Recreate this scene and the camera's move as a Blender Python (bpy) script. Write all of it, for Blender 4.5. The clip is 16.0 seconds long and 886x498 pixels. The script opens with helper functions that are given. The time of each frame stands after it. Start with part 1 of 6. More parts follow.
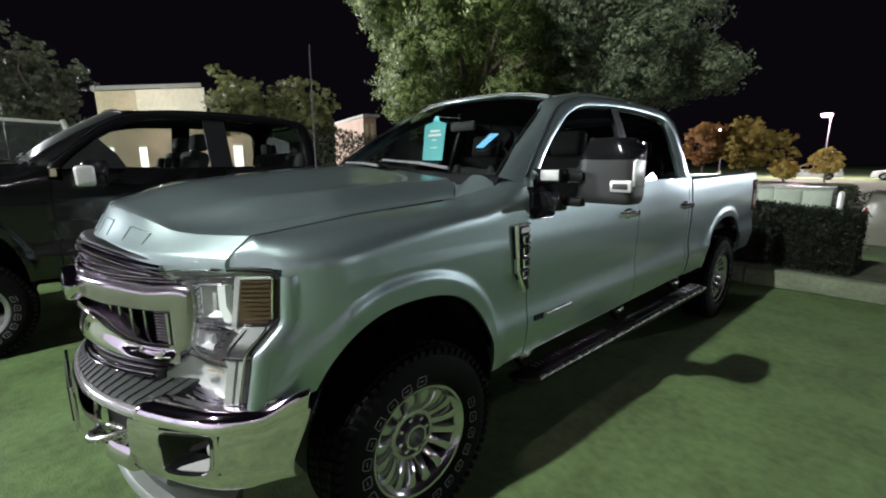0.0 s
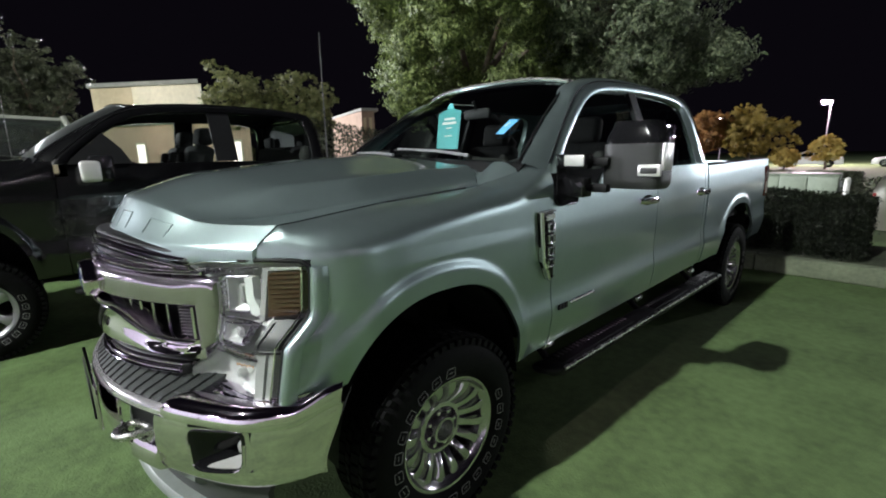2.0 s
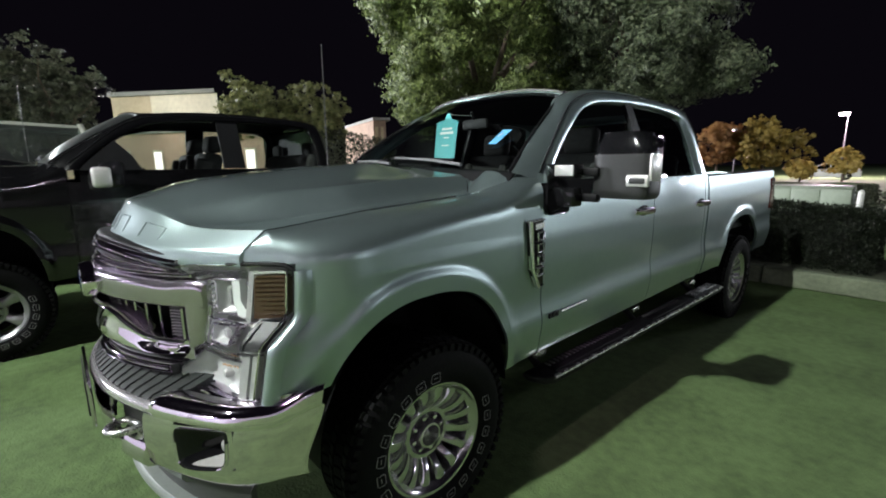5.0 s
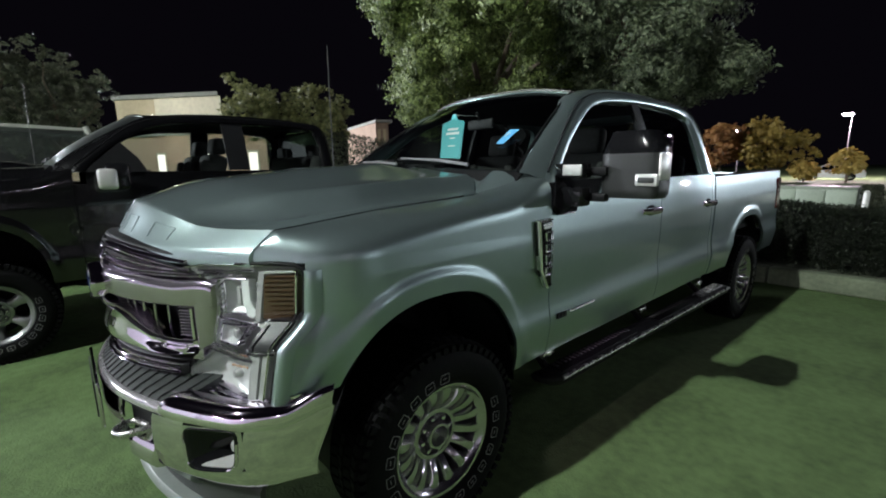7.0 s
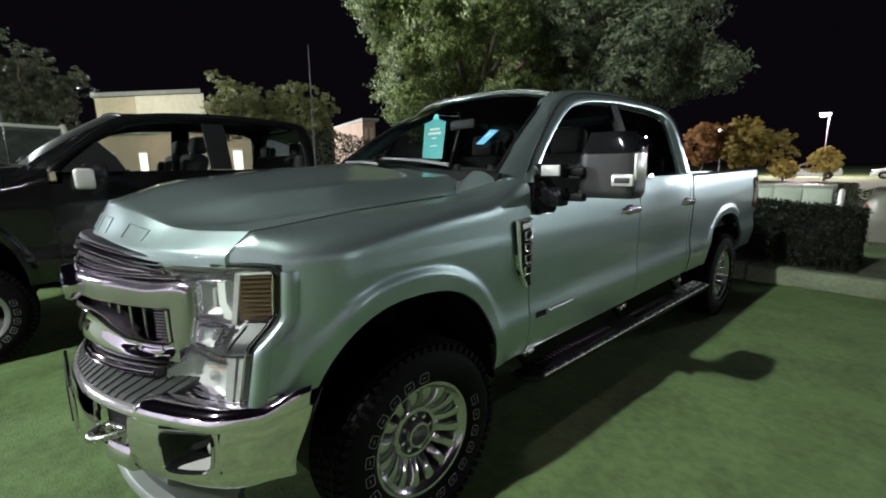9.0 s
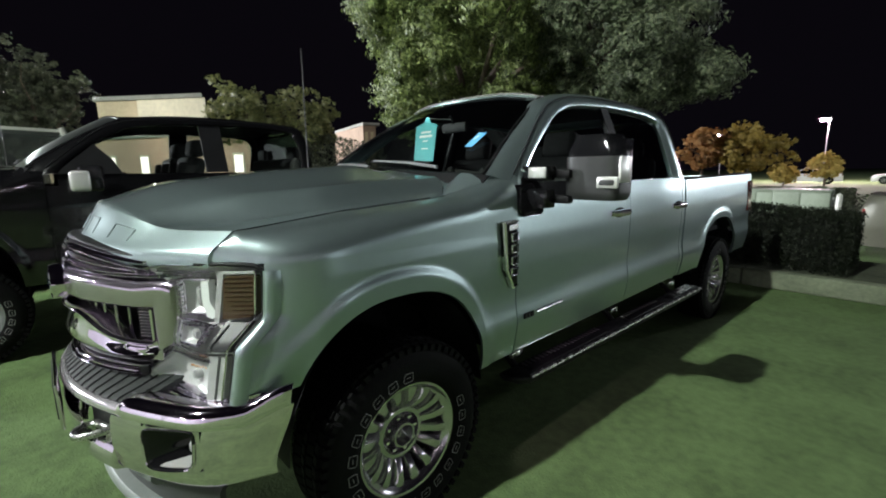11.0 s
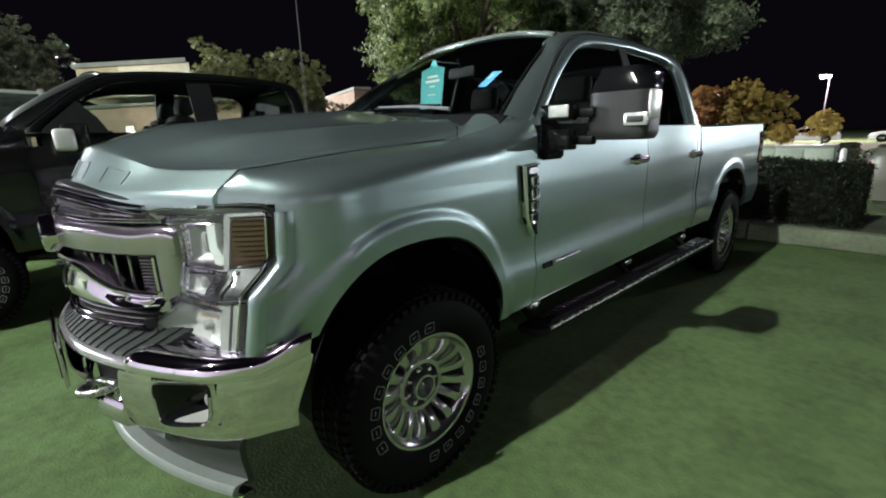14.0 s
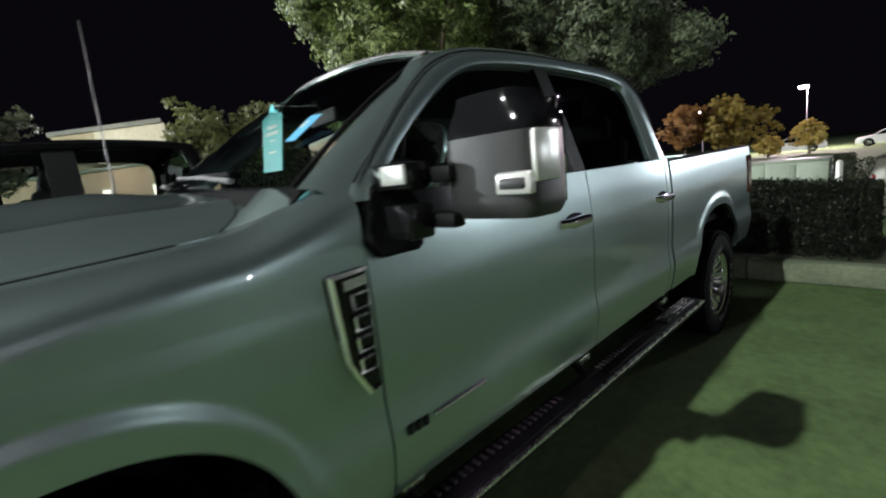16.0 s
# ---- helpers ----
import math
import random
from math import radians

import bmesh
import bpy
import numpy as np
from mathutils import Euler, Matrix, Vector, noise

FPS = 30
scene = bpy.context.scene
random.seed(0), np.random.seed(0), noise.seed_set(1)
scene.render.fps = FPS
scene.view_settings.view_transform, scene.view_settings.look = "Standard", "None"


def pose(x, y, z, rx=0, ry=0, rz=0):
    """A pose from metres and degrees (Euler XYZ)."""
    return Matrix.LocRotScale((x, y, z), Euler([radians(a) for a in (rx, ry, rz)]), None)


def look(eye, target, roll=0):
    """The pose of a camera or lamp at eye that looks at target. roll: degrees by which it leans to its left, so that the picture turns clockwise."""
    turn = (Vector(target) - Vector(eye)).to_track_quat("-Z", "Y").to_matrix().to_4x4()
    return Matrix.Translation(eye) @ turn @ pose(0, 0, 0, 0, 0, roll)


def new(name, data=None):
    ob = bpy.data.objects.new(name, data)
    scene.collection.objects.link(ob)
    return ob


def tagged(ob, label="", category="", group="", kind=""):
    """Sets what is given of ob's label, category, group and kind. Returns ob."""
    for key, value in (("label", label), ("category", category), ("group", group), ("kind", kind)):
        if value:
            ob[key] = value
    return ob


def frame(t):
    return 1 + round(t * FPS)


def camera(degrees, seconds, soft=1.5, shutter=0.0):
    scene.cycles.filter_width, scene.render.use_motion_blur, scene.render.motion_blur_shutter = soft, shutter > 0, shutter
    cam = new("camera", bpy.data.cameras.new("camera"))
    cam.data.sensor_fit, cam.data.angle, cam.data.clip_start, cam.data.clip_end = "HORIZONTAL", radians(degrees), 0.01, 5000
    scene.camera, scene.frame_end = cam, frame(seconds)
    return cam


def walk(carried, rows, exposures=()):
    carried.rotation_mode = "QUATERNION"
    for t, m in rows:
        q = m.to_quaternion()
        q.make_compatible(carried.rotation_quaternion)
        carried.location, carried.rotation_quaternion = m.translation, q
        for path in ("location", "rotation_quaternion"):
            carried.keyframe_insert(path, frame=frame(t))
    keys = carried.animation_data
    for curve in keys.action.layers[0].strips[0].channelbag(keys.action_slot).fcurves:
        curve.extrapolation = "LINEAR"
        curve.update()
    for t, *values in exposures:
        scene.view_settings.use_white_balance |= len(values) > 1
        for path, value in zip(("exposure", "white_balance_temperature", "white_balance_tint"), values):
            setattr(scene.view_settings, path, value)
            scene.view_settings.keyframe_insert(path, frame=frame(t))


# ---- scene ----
cam = camera(91.1, 16.0, 1.9, 0.5)
PATH = [
    (0, (2.268, -1.062, 1.594), (0.817, 0.259, 1.207), -0.2),
    (0.5, (2.277, -1.013, 1.581), (0.808, 0.282, 1.18), -0.2),
    (1, (2.244, -1.026, 1.585), (0.775, 0.268, 1.175), -1.1),
    (1.5, (2.194, -1.08, 1.582), (0.734, 0.223, 1.17), -1.3),
    (2, (2.158, -1.116, 1.564), (0.713, 0.203, 1.149), -1.1),
    (2.5, (2.166, -1.125, 1.569), (0.73, 0.206, 1.158), -0.7),
    (3, (2.19, -1.105, 1.561), (0.754, 0.225, 1.15), -0.7),
    (3.5, (2.215, -1.091, 1.56), (0.772, 0.233, 1.157), -0.5),
    (4, (2.24, -1.074, 1.561), (0.783, 0.239, 1.17), -0.4),
    (6.5, (2.251, -1.064, 1.558), (0.75, 0.207, 1.197), -1.0),
    (7, (2.226, -1.082, 1.551), (0.735, 0.2, 1.186), -0.8),
    (7.5, (2.225, -1.088, 1.557), (0.75, 0.211, 1.187), -0.7),
    (8, (2.239, -1.082, 1.56), (0.777, 0.23, 1.188), -0.7),
    (8.5, (2.247, -1.069, 1.554), (0.791, 0.249, 1.179), -0.8),
    (9, (2.26, -1.061, 1.559), (0.806, 0.261, 1.187), -0.8),
    (11.5, (2.323, -1.02, 1.545), (0.857, 0.296, 1.201), -0.7),
    (12, (2.307, -1.035, 1.547), (0.81, 0.247, 1.204), -1.0),
    (12.5, (2.227, -1.083, 1.531), (0.72, 0.183, 1.176), -1.1),
    (13, (2.143, -1.1, 1.497), (0.655, 0.18, 1.114), -1.4),
    (13.5, (2.147, -1.077, 1.459), (0.708, 0.243, 1.028), -1.4),
    (14, (2.182, -1.036, 1.431), (0.758, 0.279, 0.935), -1.7),
    (14.5, (2.261, -0.933, 1.471), (0.804, 0.347, 0.981), -2.6),
    (15, (2.175, -0.716, 1.472), (0.673, 0.519, 1.006), -4.9),
    (15.1, (2.156, -0.702, 1.498), (0.671, 0.564, 1.06), -4.4),
    (15.5, (2.019, -0.375, 1.508), (0.573, 0.95, 1.114), -4.9),
    (16, (1.951, 0.075, 1.526), (0.509, 1.418, 1.185), -6.1),
]
walk(cam, [(t, look(eye, target, roll)) for t, eye, target, roll in PATH],
     ((0, 0.64, 6300, 19), (6.6, 0.64, 6300, 19), (7.0, 0.32, 6150, 17), (8.1, 0.34, 6200, 17), (8.8, 0.60, 6350, 15), (16, 0.60, 6350, 15)))

# ---- world and lights ----
world = bpy.data.worlds.new("night_sky")
world.use_nodes = True
scene.world = world
world.node_tree.nodes["Background"].inputs["Color"].default_value = (0.0017, 0.0014, 0.0022, 1)
world.node_tree.nodes["Background"].inputs["Strength"].default_value = 1.0


def lamp(name, at, power, color, radius, target=None, cone=None):
    data = bpy.data.lights.new(name, "SPOT" if cone else "POINT")
    data.energy, data.color, data.shadow_soft_size = power, color, radius
    if cone:
        data.spot_size, data.spot_blend = radians(cone), 0.12
    ob = new(name, data)
    ob.matrix_world = look(at, target) if target else pose(*at)
    return ob


KEY = (-0.48, -11.2, 12.25)
lamp("lot_lamp_light", (KEY[0], KEY[1], KEY[2] - 0.25), 8700, (0.91, 1.0, 0.88), 0.16, (KEY[0], KEY[1] + 0.02, 0), 166)
lamp("lot_lamp_light", (-58.0, -11.0, 12.0), 185000, (0.96, 1.0, 1.0), 0.5)
# Unseen fill lamp, added to light the trees and background.
lamp("lot_lamp_light", (-38.0, -30.0, 9.0), 38000, (0.94, 1.0, 1.0), 0.4)
lamp("lot_lamp_light", (11.0, 32.0, 8.4), 3000, (0.90, 1.0, 1.0), 0.3)
# Unseen far lamps, added to brighten the doors while the ground stays dark.
lamp("lot_lamp_light", (37.4, 101.0, 8.0), 24000, (0.92, 1.0, 1.0), 0.3)
lamp("lot_lamp_light", (70.4, 79.0, 8.0), 19000, (0.92, 1.0, 1.0), 0.3)
lamp("lot_lamp_light", (105.6, 31.0, 8.0), 9000, (0.92, 1.0, 1.0), 0.3)
lamp("lot_lamp_light", (-5.6, 57.0, 6.0), 13000, (1.0, 0.74, 0.80), 0.2)
# Lights without fixtures, added to brighten the building walls.
lamp("facade_lamp_light", (-24.5, 6.1, 3.4), 40, (1.0, 0.80, 0.70), 0.1)
lamp("facade_lamp_light", (-28.0, 3.2, 3.3), 40, (1.0, 0.80, 0.70), 0.1)
lamp("facade_lamp_light", (-27.5, 3.2, 5.4), 45, (1.0, 0.95, 0.82), 0.1)
lamp("facade_lamp_light", (-25.6, 16.0, 3.8), 15, (1.0, 0.82, 0.62), 0.1)
for sx in (-1, 1):
    lamp("puddle_lamp_light", (sx * 1.22, 0.99, 1.385), 5.0, (1.0, 0.72, 0.95), 0.03, (sx * 2.15, 1.75, 0), 116)
scene.view_settings.exposure = 0.5

# ---- materials ----
def node_mat(name, color, rough=0.5, metal=0.0, vary=0.0, scale=8.0, bump=0.0, bump_scale=60.0, coat=0.0,
             rough_vary=0.0, color2=None, spec=0.5, coat_rough=0.03):
    m = bpy.data.materials.new(name)
    m.use_nodes = True
    nt = m.node_tree
    p = nt.nodes["Principled BSDF"]
    p.inputs["Roughness"].default_value, p.inputs["Metallic"].default_value = rough, metal
    p.inputs["Coat Weight"].default_value, p.inputs["Coat Roughness"].default_value = coat, coat_rough
    p.inputs["Specular IOR Level"].default_value = spec
    p.inputs["Base Color"].default_value = (*color, 1)
    co = nt.nodes.new("ShaderNodeTexCoord")
    if vary or color2:
        n1, n2 = nt.nodes.new("ShaderNodeTexNoise"), nt.nodes.new("ShaderNodeTexNoise")
        for n, k in ((n1, scale), (n2, scale * 7.3)):
            n.inputs["Scale"].default_value, n.inputs["Detail"].default_value = k, 5
            nt.links.new(co.outputs["Object"], n.inputs["Vector"])
        mean = nt.nodes.new("ShaderNodeMath")
        mean.operation = "MULTIPLY_ADD"
        mean.inputs[1].default_value = 0.45
        nt.links.new(n2.outputs["Fac"], mean.inputs[0])
        half = nt.nodes.new("ShaderNodeMath")
        half.operation = "MULTIPLY"
        half.inputs[1].default_value = 0.55
        nt.links.new(n1.outputs["Fac"], half.inputs[0])
        nt.links.new(half.outputs[0], mean.inputs[2])
        ramp = nt.nodes.new("ShaderNodeValToRGB")
        other = color2 or tuple(c * (1 + vary) for c in color)
        first = color if color2 else tuple(c * (1 - vary) for c in color)
        ramp.color_ramp.elements[0].position, ramp.color_ramp.elements[1].position = 0.36, 0.64
        ramp.color_ramp.elements[0].color, ramp.color_ramp.elements[1].color = (*first, 1), (*other, 1)
        nt.links.new(mean.outputs[0], ramp.inputs[0])
        nt.links.new(ramp.outputs[0], p.inputs["Base Color"])
        if rough_vary:
            rr = nt.nodes.new("ShaderNodeMapRange")
            rr.inputs["To Min"].default_value, rr.inputs["To Max"].default_value = rough - rough_vary, rough + rough_vary
            nt.links.new(mean.outputs[0], rr.inputs["Value"])
            nt.links.new(rr.outputs[0], p.inputs["Roughness"])
    if bump:
        nb, b = nt.nodes.new("ShaderNodeTexNoise"), nt.nodes.new("ShaderNodeBump")
        nb.inputs["Scale"].default_value, nb.inputs["Detail"].default_value = bump_scale, 6
        b.inputs["Strength"].default_value, b.inputs["Distance"].default_value = bump, 0.01
        nt.links.new(co.outputs["Object"], nb.inputs["Vector"])
        nt.links.new(nb.outputs["Fac"], b.inputs["Height"])
        nt.links.new(b.outputs["Normal"], p.inputs["Normal"])
    return m


def glass_mat(name, tint, rough=0.0, ior=1.45):
    """Thin pane: mostly clear, with a mirror-like film that grows at grazing angles."""
    m = bpy.data.materials.new(name)
    m.use_nodes = True
    nt = m.node_tree
    nt.nodes.remove(nt.nodes["Principled BSDF"])
    out = nt.nodes["Material Output"]
    tr, gl, mx, fr = (nt.nodes.new("ShaderNode" + k) for k in ("BsdfTransparent", "BsdfGlossy", "MixShader", "Fresnel"))
    tr.inputs[0].default_value = (*tint, 1)
    gl.inputs["Roughness"].default_value = rough
    gl.inputs["Color"].default_value = (0.9, 0.95, 0.93, 1)
    fr.inputs["IOR"].default_value = ior
    nt.links.new(fr.outputs[0], mx.inputs[0])
    nt.links.new(tr.outputs[0], mx.inputs[1])
    nt.links.new(gl.outputs[0], mx.inputs[2])
    nt.links.new(mx.outputs[0], out.inputs["Surface"])
    return m


def glow_mat(name, color, strength):
    m = bpy.data.materials.new(name)
    m.use_nodes = True
    p = m.node_tree.nodes["Principled BSDF"]
    p.inputs["Base Color"].default_value = (*color, 1)
    p.inputs["Emission Color"].default_value = (*color, 1)
    p.inputs["Emission Strength"].default_value = strength
    return m


M = {
    "asphalt": node_mat("weathered_concrete", (0.094, 0.145, 0.058), 0.85, vary=0.27, scale=2.1, bump=0.7, bump_scale=70, rough_vary=0.1, spec=0.15),
    "kerb": node_mat("kerb_concrete", (0.15, 0.175, 0.115), 0.85, vary=0.25, scale=3, bump=0.6, bump_scale=50),
    "soil": node_mat("planter_soil", (0.05, 0.06, 0.035), 0.95, vary=0.5, scale=5, bump=1.0, bump_scale=30),
    "silver": node_mat("silver_metallic_paint", (0.332, 0.418, 0.420), 0.320, 0.83, vary=0.03, scale=3, coat=1.0, coat_rough=0.015),
    "black_paint": node_mat("black_paint", (0.004, 0.004, 0.0045), 0.16, 0.0, vary=0.1, scale=3, coat=0.5, spec=0.5, bump=0.10, bump_scale=14),
    "beige_paint": node_mat("pale_beige_paint", (0.13, 0.13, 0.10), 0.35, 0.2, vary=0.06, scale=3, coat=0.6),
    "white_paint": node_mat("white_paint", (0.62, 0.62, 0.58), 0.3, 0.0, vary=0.05, scale=3, coat=0.8),
    "chrome": node_mat("chrome", (0.87, 0.78, 0.90), 0.06, 1.0, vary=0.04, scale=14, rough_vary=0.03, bump=0.07, bump_scale=19),
    "satin": node_mat("satin_aluminium", (0.55, 0.55, 0.53), 0.27, 1.0, vary=0.12, scale=20, rough_vary=0.06),
    "dark_metal": node_mat("dark_underbody_metal", (0.006, 0.006, 0.006), 0.8, 0.0, spec=0.15, vary=0.4, bump=0.2),
    "black_plastic": node_mat("black_plastic", (0.008, 0.008, 0.009), 0.5, spec=0.2, vary=0.2, scale=25, bump=0.15, bump_scale=400),
    "grey_plastic": node_mat("grey_plastic", (0.024, 0.025, 0.025), 0.42, vary=0.12, scale=25, bump=0.1, bump_scale=300),
    "rubber": node_mat("tyre_rubber", (0.0030, 0.0030, 0.0032), 0.75, spec=0.12, vary=0.3, scale=30, bump=0.3, bump_scale=120),
    "cloth": node_mat("dark_seat_cloth", (0.034, 0.034, 0.033), 0.8, spec=0.1, vary=0.25, scale=40, bump=0.3, bump_scale=500),
    "trim": node_mat("dark_interior_plastic", (0.022, 0.022, 0.023), 0.5, spec=0.25, vary=0.2, scale=18, bump=0.15, bump_scale=350),
    "teal": node_mat("teal_card", (0.05, 0.42, 0.44), 0.5, vary=0.06, scale=10),
    "blue": node_mat("light_blue_card", (0.12, 0.42, 0.72), 0.5, vary=0.06, scale=10),
    "white_print": node_mat("white_print", (0.75, 0.8, 0.8), 0.6),
    "amber": node_mat("amber_reflector", (0.066, 0.036, 0.015), 0.45, vary=0.15, scale=40),
    "red_lens": node_mat("red_lens", (0.16, 0.012, 0.012), 0.15, coat=1.0),
    "emblem_blue": node_mat("emblem_blue", (0.01, 0.03, 0.16), 0.2, coat=1.0),
    "stucco": node_mat("cream_stucco", (0.62, 0.58, 0.45), 0.9, vary=0.12, scale=0.6, bump=0.4, bump_scale=25),
    "stucco2": node_mat("tan_stucco", (0.46, 0.38, 0.25), 0.9, vary=0.12, scale=0.6, bump=0.4, bump_scale=25),
    "pink_wall": node_mat("salmon_stucco", (0.55, 0.36, 0.27), 0.9, vary=0.12, scale=0.6, bump=0.4, bump_scale=25),
    "wing_wall": node_mat("dull_salmon_stucco", (0.27, 0.19, 0.14), 0.9, vary=0.14, scale=0.6, bump=0.4, bump_scale=25),
    # Lilac tint cools the light bounced off the added wall.
    "wall_paint": node_mat("lilac_bounce_paint", (0.52, 0.48, 0.58), 0.9, vary=0.12, scale=0.6, bump=0.4, bump_scale=25),
    "roofing": node_mat("grey_roof_edge", (0.22, 0.22, 0.20), 0.8, vary=0.2, scale=2),
    "bark": node_mat("tree_bark", (0.10, 0.075, 0.055), 0.9, vary=0.4, scale=9, bump=0.9, bump_scale=25),
    "cabinet": node_mat("pale_green_enamel", (0.20, 0.24, 0.18), 0.5, vary=0.12, scale=3, bump=0.1),
    "pole": node_mat("grey_galvanised_pole", (0.09, 0.09, 0.095), 0.45, 0.6, vary=0.15, scale=6),
    "glass": glass_mat("clear_car_glass", (0.62, 0.70, 0.66)),
    "tinted": glass_mat("tinted_car_glass", (0.10, 0.12, 0.11)),
    # Raised index and blur put a pale glare on these panes.
    "sheen_glass": glass_mat("sheen_car_glass", (0.60, 0.66, 0.62), 0.28, 2.3),
    "lens": glass_mat("clear_lens", (0.90, 0.93, 0.92)),
    "lamp_glow": glow_mat("lit_lamp_face", (1.0, 0.90, 0.95), 240.0),
    "door_glow": glow_mat("lit_doorway", (1.0, 0.78, 0.70), 2.2),
    "mirror": node_mat("mirror_glass", (0.8, 0.8, 0.8), 0.02, 1.0),
}


def leaf_mat(name, a, b):
    m = node_mat(name, a, 0.55)
    nt = m.node_tree
    p = nt.nodes["Principled BSDF"]
    g = nt.nodes.new("ShaderNodeNewGeometry")
    r = nt.nodes.new("ShaderNodeValToRGB")
    r.color_ramp.elements[0].color, r.color_ramp.elements[1].color = (*a, 1), (*b, 1)
    nt.links.new(g.outputs["Random Per Island"], r.inputs[0])
    nt.links.new(r.outputs[0], p.inputs["Base Color"])
    tl, mx = nt.nodes.new("ShaderNodeBsdfTranslucent"), nt.nodes.new("ShaderNodeMixShader")
    mx.inputs[0].default_value = 0.22
    nt.links.new(r.outputs[0], tl.inputs["Color"])
    nt.links.new(p.outputs[0], mx.inputs[1])
    nt.links.new(tl.outputs[0], mx.inputs[2])
    nt.links.new(mx.outputs[0], nt.nodes["Material Output"].inputs["Surface"])
    return m


M["leaf"] = leaf_mat("oak_leaves", (0.046, 0.068, 0.018), (0.26, 0.33, 0.102))
# Duller copy of the oak leaves; the lack of light is in its colour.
M["leaf_dim"] = leaf_mat("unlit_oak_leaves", (0.046, 0.062, 0.036), (0.215, 0.26, 0.148))
M["leaf_far"] = leaf_mat("olive_leaves", (0.07, 0.082, 0.03), (0.24, 0.25, 0.09))
M["leaf_dark"] = leaf_mat("dark_leaves", (0.028, 0.034, 0.02), (0.085, 0.095, 0.055))
M["leaf_rust"] = leaf_mat("rusty_leaves", (0.30, 0.13, 0.04), (0.44, 0.25, 0.08))
M["leaf_olive"] = leaf_mat("yellow_green_leaves", (0.22, 0.16, 0.03), (0.40, 0.29, 0.06))
M["leaf_gold"] = leaf_mat("golden_leaves", (0.36, 0.24, 0.05), (0.48, 0.38, 0.10))
# Near-black stand-in for the shade deep inside the hedge.
M["leaf_core"] = node_mat("hedge_inner_shade", (0.006, 0.008, 0.004), 0.9, vary=0.4, scale=9, bump=0.8, bump_scale=30)
# Leaf colours lowered to near black to carry the shade on the hedge.
M["leaf_hedge"] = leaf_mat("shaded_hedge_leaves", (0.006, 0.010, 0.004), (0.016, 0.024, 0.009))

# ---- mesh helpers ----
def part(name, bm, material, parent=None, label="", xf=None, smooth=40, at=None):
    """Links a bmesh as one mesh object, under a thing or a part."""
    if xf is not None:
        bm.transform(xf)
    bmesh.ops.recalc_face_normals(bm, faces=bm.faces)
    me = bpy.data.meshes.new(name)
    bm.to_mesh(me)
    bm.free()
    mats = material if isinstance(material, (list, tuple)) else [material]
    for m in mats:
        me.materials.append(m)
    if smooth:
        me.shade_smooth()
        me.set_sharp_from_angle(angle=radians(smooth))
    ob = new(name, me)
    if parent is not None:
        ob.parent = parent
    if at is not None:
        ob.matrix_basis = at
    if label:
        tagged(ob, label)
    return ob


def thing(name, label, category, at=None, group="", kind=""):
    ob = new(name)
    ob.empty_display_size = 0.2
    if at is not None:
        ob.matrix_world = at
    return tagged(ob, label, category, group, kind)


def grid(bm, rows, close=False):
    vs = [[bm.verts.new(p) for p in r] for r in rows]
    for i in range(len(vs) - 1):
        n = len(vs[i])
        for j in range(n if close else n - 1):
            try:
                bm.faces.new((vs[i][j], vs[i][(j + 1) % n], vs[i + 1][(j + 1) % n], vs[i + 1][j]))
            except ValueError:
                pass
    return vs


def rim(bm, off):
    """Turns the open border of a shell inwards, so that it has an edge with depth."""
    edges = [e for e in bm.edges if e.is_boundary]
    got = bmesh.ops.extrude_edge_only(bm, edges=edges)["geom"]
    for v in got:
        if isinstance(v, bmesh.types.BMVert):
            v.co += Vector(off(v.co) if callable(off) else off)


def box(bm, c, size, bevel=0.0, rot=None, seg=2):
    m = Matrix.Translation(c)
    if rot:
        m = m @ Euler([radians(a) for a in rot]).to_matrix().to_4x4()
    got = bmesh.ops.create_cube(bm, size=1.0, matrix=m @ Matrix.Diagonal((*size, 1)))
    if bevel:
        edges = list({e for v in got["verts"] for e in v.link_edges})
        bmesh.ops.bevel(bm, geom=edges, offset=bevel, segments=seg, profile=0.5, affect="EDGES")
    return bm


def tube(bm, pts, r, n=10, cap=True):
    pts = [Vector(p) for p in pts]
    rows = []
    up = Vector((0.13, 0.21, 0.97)).normalized()
    for i, p in enumerate(pts):
        d = (pts[min(i + 1, len(pts) - 1)] - pts[max(i - 1, 0)]).normalized()
        a = d.cross(up)
        a = a.normalized() if a.length > 1e-4 else Vector((1, 0, 0))
        b = d.cross(a)
        rr = r[i] if isinstance(r, (list, tuple)) else r
        rows.append([p + rr * (math.cos(2 * math.pi * k / n) * a + math.sin(2 * math.pi * k / n) * b) for k in range(n)])
    vs = grid(bm, rows, close=True)
    if cap:
        bm.faces.new(vs[0])
        bm.faces.new(vs[-1])
    return bm


def lathe(bm, prof, n=48, axis="x", center=(0, 0, 0)):
    """Turns a profile of (radius, height along the axis)."""
    rows = []
    for r, h in prof:
        row = []
        for k in range(n):
            a = 2 * math.pi * k / n
            c, s = r * math.cos(a), r * math.sin(a)
            p = (h, c, s) if axis == "x" else (c, h, s) if axis == "y" else (c, s, h)
            row.append(Vector(p) + Vector(center))
        rows.append(row)
    grid(bm, rows, close=True)
    return bm


def slab(bm, outline, at_depth, d0, d1):
    """A plate with the given outline; at_depth(u, v, d) places its points in space."""
    a = [bm.verts.new(at_depth(u, v, d0)) for u, v in outline]
    b = [bm.verts.new(at_depth(u, v, d1)) for u, v in outline]
    bm.faces.new(a)
    bm.faces.new(b[::-1])
    n = len(a)
    for i in range(n):
        bm.faces.new((a[i], a[(i + 1) % n], b[(i + 1) % n], b[i]))
    return bm


